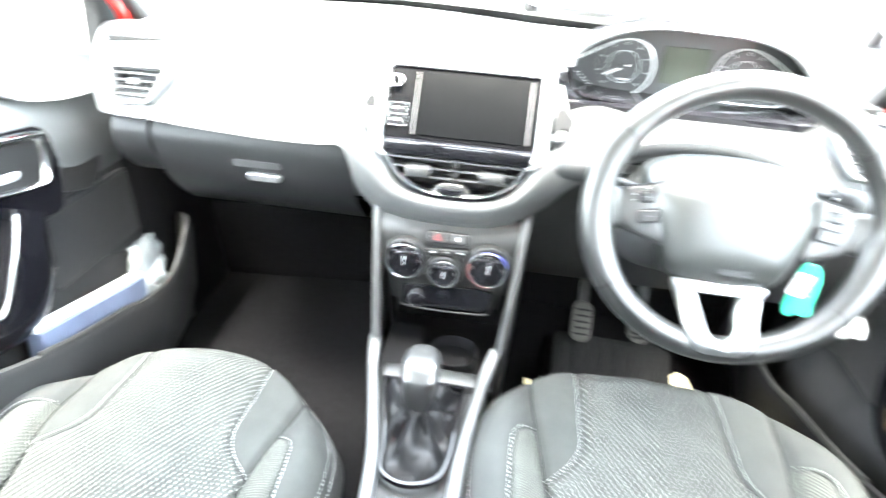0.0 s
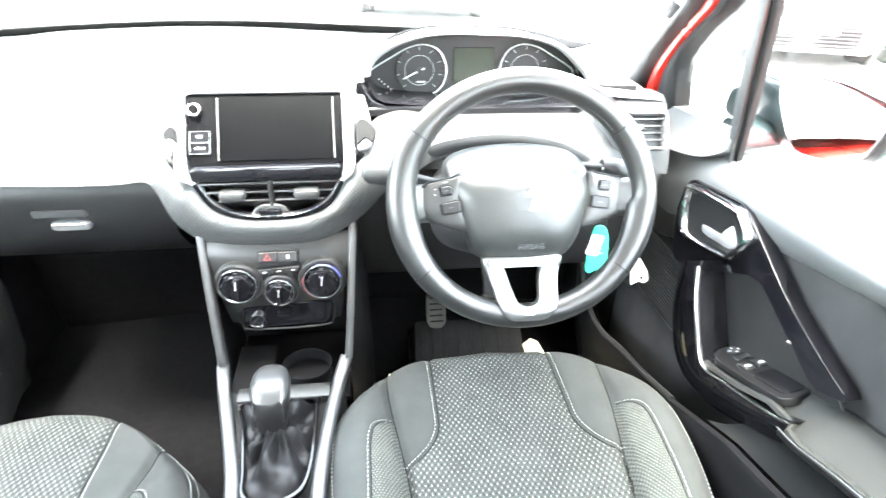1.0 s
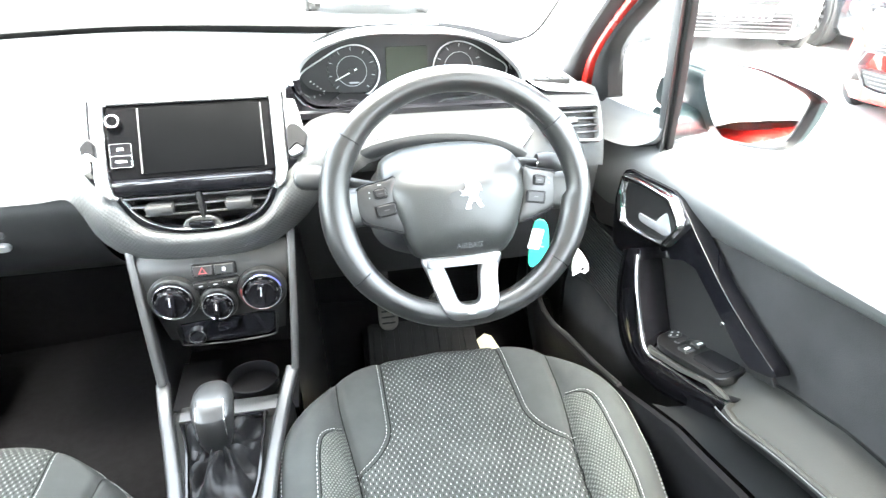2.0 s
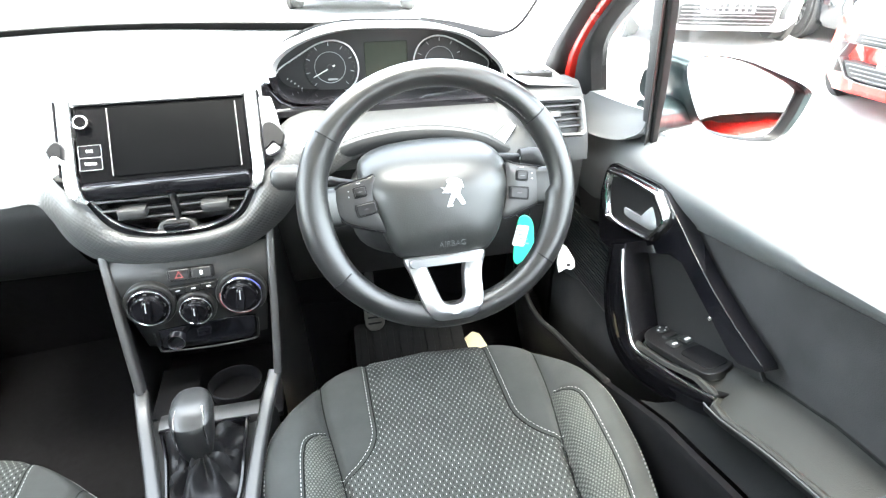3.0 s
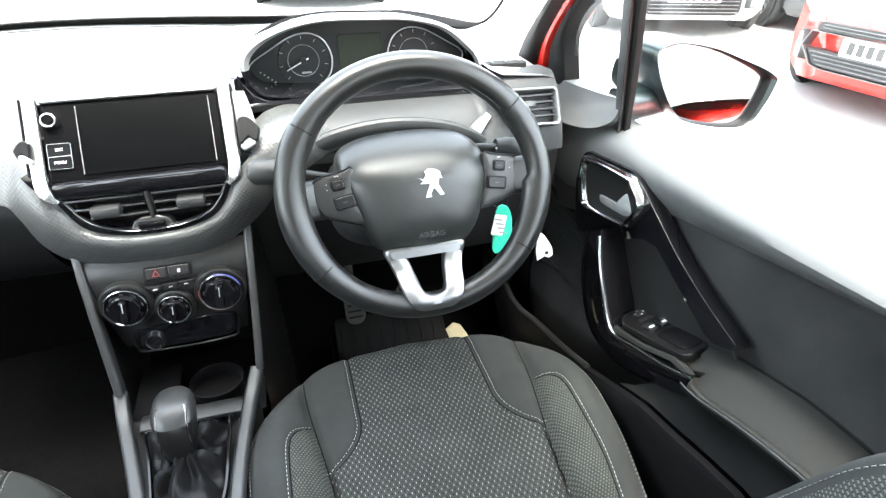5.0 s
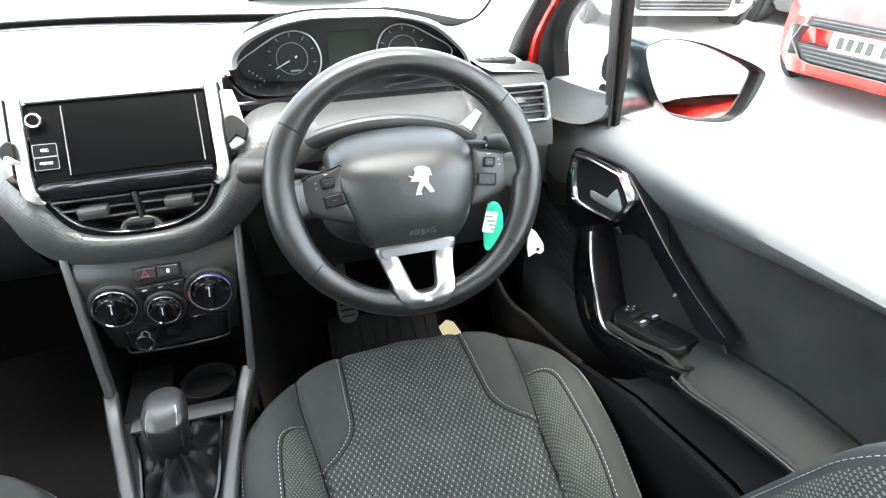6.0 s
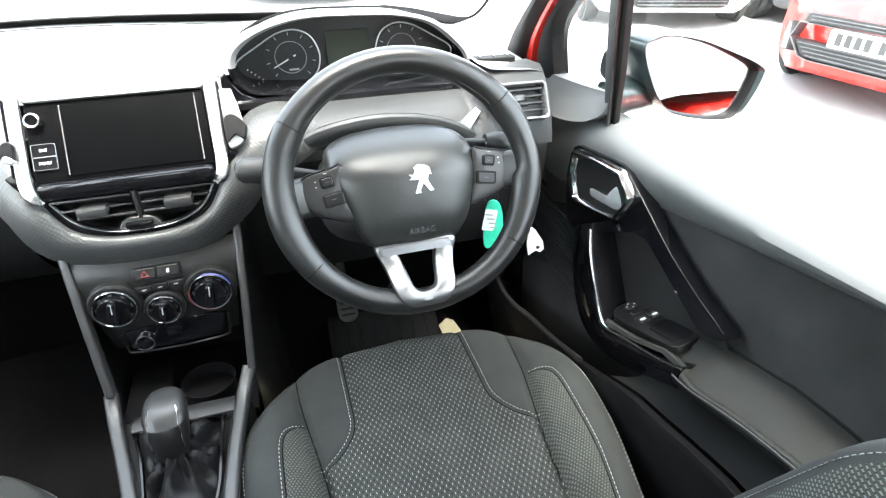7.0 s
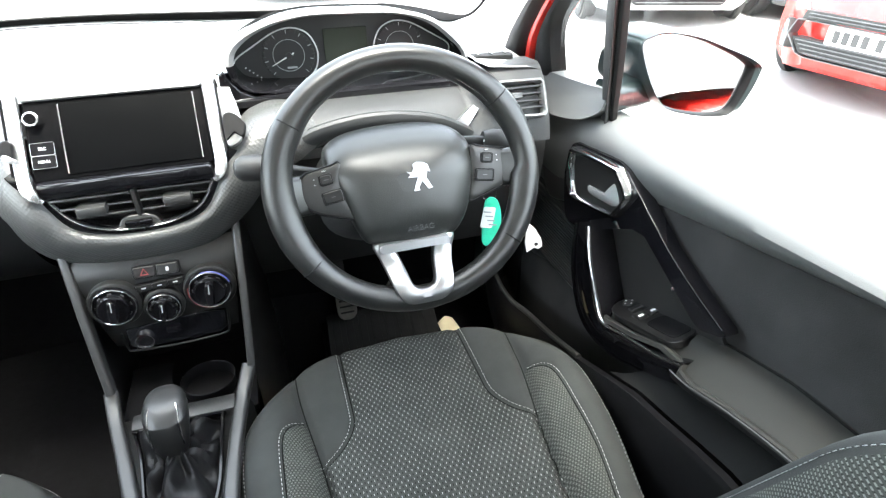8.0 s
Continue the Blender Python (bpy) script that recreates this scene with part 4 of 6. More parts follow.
    for y, zt in ((0.375, 0.36), (0.372, 0.40), (0.36, 0.425), (0.33, 0.43), (0.29, 0.400), (0.25, 0.362), (0.2, 0.344), (0.14, 0.350), (0.07, 0.374), (-0.03, 0.400), (-0.12, 0.430), (-0.166, 0.450), (-0.21, 0.469), (-0.26, 0.490), (-0.32, 0.504), (-0.38, 0.520), (-0.43, 0.531), (-0.74, 0.54)):
        e = 0.055 * ease(y, 0.30, 0.375) ** 2
        rows.append([(X(0.69), y, zt - 0.16), (X(0.645 + e), y, zt - 0.16), (X(0.622 + e), y, zt - 0.01), (X(0.618 + e), y, zt), (X(0.608 + e), y, zt), (X(0.604 + e), y, zt - 0.012), (X(0.62 + e), y, zt - 0.17), (X(0.68), y, 0.12)])
    # driver's side takes the darker black, its shade put into the colour
    part("pocket", loft(rows), RECESS if s > 0 else DARK, door, "black plastic door pocket")
    lip_path = smooth_path([(X(0.613 + 0.055 * ease(y, 0.30, 0.375) ** 2), y, z + 0.001) for y, z in ((0.36, 0.425), (0.33, 0.430), (0.29, 0.400), (0.25, 0.362), (0.2, 0.344), (0.14, 0.350), (0.07, 0.374), (-0.03, 0.400), (-0.12, 0.430))], 4)
    part("pocket_lip", sweep(lip_path, ring(0.0055, 10), False, (1, 0, 0)), MID, door, "rounded charcoal lip of the door pocket")
    # loudspeaker grille
    gp = flat([(0.30, 0.56), (0.16, 0.578), (0.06, 0.585), (0.02, 0.57), (0.02, 0.50), (0.03, 0.44), (0.12, 0.44), (0.30, 0.40)])
    part("speaker_grille", slab(gp, at(FR, 0, 0, -0.026), 0.006, 0.002), MESHPLASTIC, door, "ribbed black loudspeaker panel")
    bm = bmesh.new()
    for k in range(20):
        z = 0.437 + 0.0068 * k
        ya, yb = 0.032 + 0.35 * max(0, z - 0.565), 0.29 - 0.2 * max(0, z - 0.59)
        box((X(0.6935), (ya + yb) / 2, z), (0.004, yb - ya, 0.0026), 0, None, bm)
    part("speaker_rib", bm, RAIL, door, "fine horizontal ribs")["kind"] = "stuff"
    return door


DIVIDER = mat('dark_grey_post_plastic', (0.035, 0.036, 0.036), 0.45, 0, 0.12, 10.0, 0.25, 700.0)
LOWERPANEL = mat('charcoal_door_moulding', (0.0065, 0.0068, 0.0066), 0.75, 0, 0.15, 8.0, 0.3, 700.0, 0.0, 0.12)
LEVER = mat('satin_lever_plating', (0.6, 0.605, 0.61), 0.2, 0.6, 0.06, 30.0)
ROLLED = mat('polished_rim_plating', (0.6, 0.605, 0.61), 0.14, 1.0, 0.05, 30.0)
BEZEL = mat('brushed_bezel_metal', (0.55, 0.555, 0.56), 0.2, 0.85, 0.06, 30.0)
CORNER = mat('corner_plastic', (0.095, 0.099, 0.1), 0.45, 0, 0.1, 8.0, 0.25, 700.0)
MESHPLASTIC = dimpled("perforated_black_plastic", (0.014, 0.014, 0.015), 0.6, 0.005, 1.0)
DOOR_R = make_door(1)
make_door(-1)

# ---- outside ----
GZ = -0.2
bm = bmesh.new()
bmesh.ops.create_grid(bm, x_segments=4, y_segments=4, size=400)
bmesh.ops.translate(bm, verts=bm.verts, vec=(0, 0, GZ))
shell_panel("ground", bm, ASPHALT, "pale worn asphalt of a car park", "ground")


# ---- small mesh helpers for fittings ----
def text_mesh(body, size, m, depth=0.0003):
    cu = bpy.data.curves.new("lettering", "FONT")
    cu.body, cu.size, cu.extrude, cu.align_x, cu.align_y = body, size, depth, "CENTER", "CENTER"
    tmp = bpy.data.objects.new("lettering", cu)
    scene.collection.objects.link(tmp)
    bpy.context.view_layer.update()
    me = bpy.data.meshes.new_from_object(tmp)
    bm = bmesh.new()
    bm.from_mesh(me)
    bmesh.ops.transform(bm, matrix=m, verts=bm.verts)
    bpy.data.objects.remove(tmp)
    return bm

FAINT = mat("faint_marking", (0.045, 0.046, 0.048), 0.5)
DULLTHREAD = mat("grey_thread", (0.055, 0.055, 0.055), 0.8)
WHITE = mat("white_marking", (0.75, 0.75, 0.75), 0.6, 0, 0.05)
TEAL = mat("teal_plastic_tag", (0.05, 0.62, 0.38), 0.35, 0, 0.1, 60.0)
WHITEPLASTIC = mat("white_plastic_tag", (0.8, 0.8, 0.78), 0.4, 0, 0.05, 60.0)
PAPER = mat("yellowed_paper", (0.62, 0.55, 0.36), 0.85, 0, 0.12, 30.0)
REDMARK = mat("red_marking", (0.14, 0.015, 0.015), 0.5)
BLUEMARK = mat("blue_marking", (0.04, 0.05, 0.22), 0.5)
LCD = mat("olive_display", (0.03, 0.035, 0.026), 0.25, 0, 0.1)
DIALTRIM = mat("bright_dial_trim", (0.55, 0.56, 0.57), 0.3, 0.4, 0.05)
DIAL = mat("dial_black", (0.012, 0.013, 0.014), 0.45, 0, 0.2)
GREYMARK = mat("grey_marking", (0.35, 0.36, 0.37), 0.6)
PEDALRUBBER = mat("worn_pedal_rubber", (0.055, 0.053, 0.048), 0.8, 0, 0.3, 60.0, 0.3)
KNOBSKIN = mat("grey_gear_knob", (0.04, 0.041, 0.041), 0.27, 0, 0.05, 4.0, 0.15, 700.0)

# ---- steering wheel details ----
def wl(x, y, z=0.0):
    return WM @ Vector((x, y, z))


def rim_seam(deg):
    a = radians(deg)
    x, y = rim_point(a)
    d = Vector((math.cos(a) / 0.1665, math.sin(a) / 0.1555)).normalized()
    pts = [wl(x + d[0] * 0.0172 * math.cos(b), y + d[1] * 0.0172 * math.cos(b), 0.0179 * math.sin(b)) for b in np.linspace(0, 2 * math.pi, 21)[:-1]]
    return sweep(pts, ring(0.0009, 6), True, WM.to_3x3() @ Vector((-d[1], d[0], 0)))


for a in (146, 37, 215, 322):
    part("rim_seam", rim_seam(a), RUBBER, wheel)
for a0, a1 in ((40, 58), (124, 143), (218, 252), (288, 318)):
    pts = []
    for a in np.linspace(radians(a0), radians(a1), 24):
        x, y = rim_point(a, -0.0150)
        pts.append(wl(x, y, 0.0098))
    part("rim_stitching", stitches(pts, 0.0035, 0.0022, 0.0005, WM.to_3x3() @ Vector((0, 0, 1))), DULLTHREAD, wheel, "pale thread on the inner rim", False)["kind"] = "stuff"
pad = [(-0.098, 0.052), (-0.085, 0.066), (-0.063, 0.074), (-0.03, 0.078), (0.0, 0.079), (0.03, 0.078), (0.063, 0.073), (0.085, 0.063), (0.098, 0.045), (0.100, 0.018), (0.094, -0.012), (0.084, -0.042), (0.070, -0.068),
       (0.052, -0.082), (0.0, -0.087), (-0.055, -0.078), (-0.068, -0.064), (-0.080, -0.034), (-0.092, 0.0), (-0.099, 0.028)]
padout = [(p.x, p.y) for p in smooth_path([(x, y, 0) for x, y in pad], 3, True)]
rows = []
for k, d in ((1.0, -0.06), (1.0, -0.022), (0.985, -0.014), (0.95, -0.008), (0.85, -0.002), (0.65, 0.002), (0.4, 0.004), (0.15, 0.005)):
    rows.append([wl(x * k, y * k, d - 0.050 * ease(y * k, 0.0, 0.095) ** 1.35 - 0.006 * ease(abs(x * k), 0.05, 0.10) ** 2 - 0.010 * ease(-y * k, 0.05, 0.09)) for x, y in padout])
part("airbag_cover", loft(rows, True, False, True), HUBMAT, wheel, "soft grey-black airbag cover")
part("airbag_lettering", text_mesh("AIRBAG", 0.0105, at(WM, 0.008, -0.062, 0.0026) @ Matrix.Rotation(radians(8), 4, "X"), 0.0003), FAINT, wheel, "faint embossed lettering")
# plain badge in the middle
badge = [(-0.011, 0.016), (-0.002, 0.014), (0.002, 0.020), (0.0, 0.025), (0.008, 0.029), (0.020, 0.027), (0.027, 0.023), (0.030, 0.012), (0.025, 0.014), (0.022, 0.004), (0.031, -0.012), (0.024, -0.013), (0.014, 0.0), (0.007, -0.010), (0.009, -0.014), (-0.002, -0.014), (0.002, -0.005), (0.008, 0.006), (-0.009, 0.007), (-0.004, 0.011)]
bm = bmesh.new()
vs = [bm.verts.new(wl((x - 0.0095) * 0.76 + 0.0135, (y - 0.0075) * 0.86 + 0.0055, 0.0035)) for x, y in badge]
f = bm.faces.new(vs)
r = bmesh.ops.extrude_face_region(bm, geom=[f])
bmesh.ops.translate(bm, verts=[v for v in r["geom"] if isinstance(v, bmesh.types.BMVert)], vec=WM.to_3x3() @ Vector((0, 0, 0.0025)))
part("badge", bm, SILVER, wheel, "plain bright metal badge", False)
for s in (1, -1):
    pan = [(0.088, 0.034), (0.099, 0.033), (0.1175, 0.0295), (0.1375, 0.0235), (0.1425, 0.004), (0.132, -0.0205), (0.104, -0.0320), (0.080, -0.0385), (0.078, -0.030), (0.086, -0.004)]
    pts = [(s * p.x + 0.006, p.y) for p in smooth_path([(x, y, 0) for x, y in pan], 3, True)]
    if s < 0:
        pts = pts[::-1]
    pn = part("spoke_panel", slab(pts, at(WM, 0, 0, -0.012), 0.03, 0.003, None, 0.002), MID, wheel, "charcoal spoke panel with buttons")
    seam = [WM @ Vector((x * 1.012 - 0.00007 * s, y * 1.02, -0.0152)) for x, y in pts]
    part("panel_joint", sweep(seam, ring(0.0013, 6), True, WM.to_3x3() @ Vector((0, 0, 1))), RECESS, pn, "dark joint round the spoke panel")
    for bx, by, w, h in ((0.109, 0.0165, 0.0145, 0.0115), (0.103, -0.006, 0.025, 0.0145)):
        bmx = at(WM, s * bx + 0.0055, by, -0.0075) @ Matrix.Rotation(radians(-9 * s), 4, "Z")
        part("button_gap", slab(rrect(w + 0.003, h + 0.003, 0.003), at(bmx, 0, 0, -0.0012), 0.004, 0.0006), RECESS, pn)
        part("button", slab(rrect(w, h, 0.0025), bmx, 0.006, 0.0016), SWITCHBLACK, pn, "small satin black button")
        part("button_mark", slab(rrect(0.006, 0.0012, 0.0005), at(bmx, 0, 0, 0.0005), 0.0005, 0.0001), FAINT, pn)
    part("button_mark", slab(rrect(0.005, 0.0012, 0.0005), at(WM, s * 0.110 + 0.0055, 0.0275, -0.0098), 0.0012, 0.0001), GREYMARK, pn)
    for k in (-1, 1):
        part("button_mark", slab(rrect(0.0016, 0.0016, 0.0005), at(WM, s * 0.1235 + 0.0055, 0.0150 + 0.0035 * k, -0.0098), 0.0012, 0.0001), GREYMARK, pn)
    # upper arm to the rim
    arm = smooth_path([(s * 0.085, 0.0, -0.034), (s * 0.125, 0.0, -0.030), (s * 0.158, 0.0, -0.008)], 4)
    part("spoke_arm", sweep([WM @ p for p in arm], rrect(0.022, 0.052, 0.009), False, WM.to_3x3() @ Vector((0, 1, 0))), LEATHER, wheel)
SATINCHROME = mat("satin_chrome_plating", (0.27, 0.273, 0.277), 0.36, 0.95, 0.05, 25.0, 0.0)
half_o = [(0.0, -0.1620), (0.016, -0.1612), (0.0285, -0.1555), (0.0365, -0.1455), (0.0415, -0.131), (0.0450, -0.115), (0.0500, -0.098), (0.0555, -0.078), (0.030, -0.0755), (0.0, -0.0755)]
half_i = [(0.0, -0.1395), (0.006, -0.1390), (0.0130, -0.1355), (0.0165, -0.1285), (0.0185, -0.119), (0.0210, -0.108), (0.0240, -0.097), (0.0265, -0.0875), (0.014, -0.0855), (0.0, -0.0855)]


def both_sides(half):
    pts = smooth_path([(x, y, 0) for x, y in half] + [(-x, y, 0) for x, y in half[-2:0:-1]], 3, True)
    return [(p.x, p.y) for p in pts]


rows = []
for k, d in ((0.0, -0.014), (0.0, -0.0035), (0.06, -0.001), (0.16, 0.0), (0.5, 0.0014), (0.84, 0.0), (0.94, -0.001), (1.0, -0.0035), (1.0, -0.016)):
    row = []
    for (x, y), (u, v) in zip(both_sides(half_o), both_sides(half_i)):
        px, py = lerp(x, u, k), lerp(y, v, k)
        row.append(wl(px, py, d + lerp(0.0205, -0.012, ease(py, -0.146, -0.092)) - 0.010 * ease(-py, 0.153, 0.170)))
    rows.append(row)
part("lower_spoke", loft(rows, True, True), SATINCHROME, wheel, "satin chrome Y-shaped lower spoke")
part("spoke_bridge", slab(rrect(0.100, 0.012, 0.004), at(WM, 0.0, -0.0845, -0.008), 0.014, 0.003), SATINCHROME, wheel, "satin silver bridge under the hub")
# ---- steering column ----
column = thing("steering_column", (0.3465, 0.03, 0.70), "black steering column shroud with control stalks", "steering column")
CM = WM
sec = []
for d, w, h, oy in ((-0.040, 0.070, 0.052, -0.012), (-0.055, 0.092, 0.060, -0.014), (-0.10, 0.106, 0.070, -0.014), (-0.17, 0.112, 0.078, -0.012)):
    sec.append([CM @ Vector((w * math.copysign(abs(math.cos(a)) ** 0.6, math.cos(a)), oy + h * math.copysign(abs(math.sin(a)) ** 0.7, math.sin(a)), d)) for a in np.linspace(0, 2 * math.pi, 33)[:-1]])
part("shroud", loft(sec, True, False, True), DARK, column)
for s, lab in ((-1, "grey tipped light stalk"), (1, "wiper stalk with white marks")):
    pts = [CM @ Vector(p) for p in (((s * 0.09, 0.022, -0.062), (s * 0.125, 0.030, -0.059), (s * 0.155, 0.038, -0.055)) if s < 0 else ((0.085, 0.046, -0.054), (0.105, 0.043, -0.052), (0.128, 0.0395, -0.050)))]
    stalk = part("stalk", sweep(pts, rrect(0.011, 0.012, 0.004), False, (0, 0, 1), True, None, [0.9, 1.0, 1.1]), DARK, column, lab)
    tip = [CM @ Vector(p) for p in (((s * 0.160, 0.039, -0.055), (s * 0.182, 0.0425, -0.054), (s * 0.203, 0.0445, -0.052), (s * 0.210, 0.045, -0.0515)) if s < 0 else ((0.126, 0.040, -0.050), (0.142, 0.0375, -0.049), (0.156, 0.0355, -0.048), (0.163, 0.0345, -0.048)))]
    part("stalk_tip", sweep(tip, ring(0.0165, 18), False, (0, 0, 1), True, None, [0.80, 1.05, 1.0, 0.68]), DARK, stalk, "round charcoal stalk end")
    part("tip_cap", sweep([tip[3] + (tip[3] - tip[2]) * k for k in (0.0, 0.25, 0.45)], ring(0.0110, 18), False, (0, 0, 1), True, None, [1.0, 0.85, 0.45]), KNOBSKIN, stalk, "grey push cap")
    part("stalk_mark", box(tip[0] + Vector((0, -0.0105, 0.004)), (0.006, 0.001, 0.003), 0.0003), WHITE, stalk)

# ---- ignition keys ----
key = thing("key_tag", (0.50, 0.0, 0.61), "teal plastic key tag with a white label hanging from the ignition", "key tag")
KM = basis((0.493, 0.0, 0.652), (0.95, -0.1, 0.12), (0.18, 0.05, 1))
tag = [(-0.012, -0.045), (-0.002, -0.040), (0.006, -0.044), (0.016, -0.038), (0.017, -0.01), (0.018, 0.012), (0.015, 0.030), (0.006, 0.038), (-0.004, 0.034), (-0.010, 0.015), (-0.015, -0.012), (-0.018, -0.036)]
part("tag", slab([(p.x, p.y) for p in smooth_path([(x, y, 0) for x, y in tag], 3, True)], KM, 0.004, 0.0012), TEAL, key)
part("label", slab(rrect(0.02, 0.036, 0.003), at(KM, -0.004, 0.006, 0.0012) @ Matrix.Rotation(radians(-18), 4, "Z"), 0.001, 0.0003), WHITEPLASTIC, key, "white paper label")
for k in range(4):
    part("label_writing", slab(rrect(0.013, 0.0022, 0.0008), at(KM, -0.004 + 0.002 * k, 0.016 - 0.008 * k, 0.0017) @ Matrix.Rotation(radians(-18), 4, "Z"), 0.0004, 0.0001), GREYMARK, key)
part("key_ring", sweep([KM @ Vector((0.004 + 0.011 * math.cos(a), 0.043 + 0.011 * math.sin(a), -0.004)) for a in np.linspace(0, 2 * math.pi, 25)[:-1]], ring(0.0009, 6), True, KM.to_3x3() @ Vector((0, 0, 1))), CHROME, key)
part("key_bow", slab(rrect(0.024, 0.02, 0.006), at(KM, -0.012, 0.050, -0.012), 0.008, 0.002), DARK, key, "black key head in the lock")
wt = thing("white_tag", (0.55, -0.04, 0.60), "small white plastic tag hanging beside the column", "key tag")
WT = basis((0.545, -0.045, 0.635), (0.95, -0.2, 0.25), (-0.25, 0.05, 1))
part("tag_plate", slab([(-0.013, -0.024), (0.0, -0.019), (0.006, -0.024), (0.013, -0.02), (0.014, -0.006), (0.006, 0.018), (0.0, 0.026), (-0.004, 0.024), (-0.012, -0.004)], WT, 0.003, 0.001), WHITEPLASTIC, wt)
part("tag_hole", disc(at(WT, 0.004, -0.013, 0.0006), 0.003, 0.0006, 14, 0.0002), DARK, wt)

# ---- instrument cluster ----
clus = thing("instrument_cluster", (0.33, 0.25, 0.82), "black instrument cluster with two dials under a hooded rim", "instrument cluster")
lip = [(0.142, 0.878), (0.146, 0.901), (0.173, 0.921), (0.214, 0.936), (0.263, 0.943), (0.329, 0.942), (0.398, 0.938), (0.455, 0.922), (0.495, 0.889), (0.510, 0.862), (0.503, 0.832), (0.42, 0.822), (0.339, 0.826), (0.255, 0.831), (0.180, 0.836), (0.153, 0.848)]
lipp = smooth_path([(x, 0.175, z) for x, z in lip], 4, True)
lc = Vector((0.33, 0.175, 0.88))


def lip_row(k, y, drop=0.0):
    out = []
    for p in lipp:
        q = lc + (p - lc) * (k - 0.045 * ease(p.z, 0.855, 0.91) * ease(1.0 - k, 0.0, 0.035))
        z = q.z - drop * ease(q.z, 0.85, 0.94)
        out.append(Vector((lerp(lc.x, q.x, 1), y, z)))
    return out


hood_rows = [lip_row(0.965, 0.174), lip_row(0.985, 0.168), lip_row(1.01, 0.170), lip_row(1.02, 0.180), lip_row(1.03, 0.25, 0.012), lip_row(1.03, 0.36, 0.045), lip_row(1.02, 0.43, 0.075)]
part("hood", loft([row[:38] for row in hood_rows]), DASH, clus, "grey plastic instrument hood")
part("lower_lip", loft([row[37:] + row[:1] for row in hood_rows[:4]]), GLOSSY, clus, "gloss black lip under the dials")
part("bezel", loft([lip_row(0.968, 0.174), lip_row(0.965, 0.182), lip_row(0.975, 0.205), lip_row(0.975, 0.252)], True), GLOSSY, clus, "gloss black inner bezel")
part("face_plate", loft([lip_row(0.985, 0.248), lip_row(0.5, 0.250), lip_row(0.02, 0.250)], True, False, True), DIAL, clus, "black dial face")
DM = basis((0, 0.245, 0), (1, 0, 0), (0, 0, 1))
for s in (-1, 1):
    cxd = 0.3255 + s * 0.091
    cont = [(0.1765, 0.862), (0.170, 0.847), (0.156, 0.833), (0.142, 0.8305), (0.1085, 0.830), (0.072, 0.831), (0.0585, 0.838), (0.0485, 0.853), (0.046, 0.875), (0.0545, 0.897), (0.068, 0.908), (0.0865, 0.912), (0.111, 0.9065), (0.145, 0.888), (0.170, 0.873)]
    pts = smooth_path([(0.3255 + s * x, 0.239, z) for x, z in cont], 5, True)
    part("dial_rim", sweep(pts, ring(0.0012, 8), True, (0, 1, 0)), DIALTRIM, clus, "thin bright dial outline")
    dm = at(DM, cxd, 0.869)
    dial = part("dial", disc(dm, 0.0405, 0.003, 44, 0.001), DIAL, clus, "round black dial with white marks")
    part("dial_ring", frame_slab(ring(0.0250, 40), ring(0.0242, 40), at(dm, 0, 0, 0.0008), 0.001, 0.0003), GREYMARK, dial)
    for k in range(25):
        a = radians(225 - 270 * k / 24)
        big = k % 3 == 0
        r0 = 0.0335 if big else 0.0362
        m_ = dm @ Matrix.Rotation(a, 4, "Z") @ Matrix.Translation(((r0 + 0.0390) / 2, 0, 0.0009))
        part("dial_mark", slab(rrect(0.0390 - r0, 0.0011 if big else 0.0006, 0.0002, 1), m_, 0.0006, 0.0001), GREYMARK if big else FAINT, dial)
    if s < 0:
        nm = dm @ Matrix.Rotation(radians(206), 4, "Z")
        part("needle", slab([(-0.009, -0.0011), (-0.009, 0.0011), (0.031, 0.0005), (0.031, -0.0005)], at(nm, 0, 0, 0.004), 0.0015, 0.0003), WHITE, dial, "white needle")
        part("needle_hub", disc(at(dm, 0, 0, 0.0045), 0.005, 0.004, 18, 0.001), DARK, dial)
        part("dial_writing", slab(rrect(0.016, 0.003, 0.0008), at(dm, 0.003, -0.019, 0.0009), 0.0006, 0.0001), GREYMARK, dial)
    for k in range(5):
        part("gauge_mark", slab(rrect(0.003, 0.0011, 0.0003, 1), at(DM, 0.3255 + s * (0.160 - 0.0052 * k), 0.8555 - 0.0042 * k, 0.002) @ Matrix.Rotation(radians(-40 * s), 4, "Z"), 0.0006, 0.0001), WHITE, clus)
part("display", slab(rrect(0.071, 0.056, 0.003), at(DM, 0.327, 0.8775, 0.001), 0.003, 0.001), LCD, clus, "olive grey display, switched off")
part("cluster_base", loft([[(x, y, z) for x in np.linspace(0.135, 0.520, 9)] for y, z in ((0.176, 0.829), (0.168, 0.832), (0.162, 0.828), (0.162, 0.819), (0.168, 0.814), (0.40, 0.814))]), GLOSSY, clus, "gloss black ledge below the dials")

# ---- touchscreen unit ----
SM = basis((0.004, 0.078, 0.828), (1, 0, 0), (0, 0.574, 0.819))
screen = thing("touchscreen", (0.0, 0.08, 0.77), "black gloss dashboard touchscreen, switched off", "touchscreen")
part("housing", slab(rrect(0.214, 0.104, 0.004), at(SM, -0.003, 0.0025, 0.0), 0.05, 0.003), SCREENBLACK, screen, "gloss black screen surround")
part("display", slab(rrect(0.157, 0.090, 0.002), at(SM, 0.0115, 0.0015, 0.0022), 0.003, 0.0006), SCREENGLASS, screen, "dark glass display, off")
for x in (-0.0685, 0.0915):
    part("display_edge", slab(rrect(0.0016, 0.090, 0.0006, 1), at(SM, x, 0.0015, 0.0034), 0.002, 0.0004), CHROME, screen, "thin bright edge line")
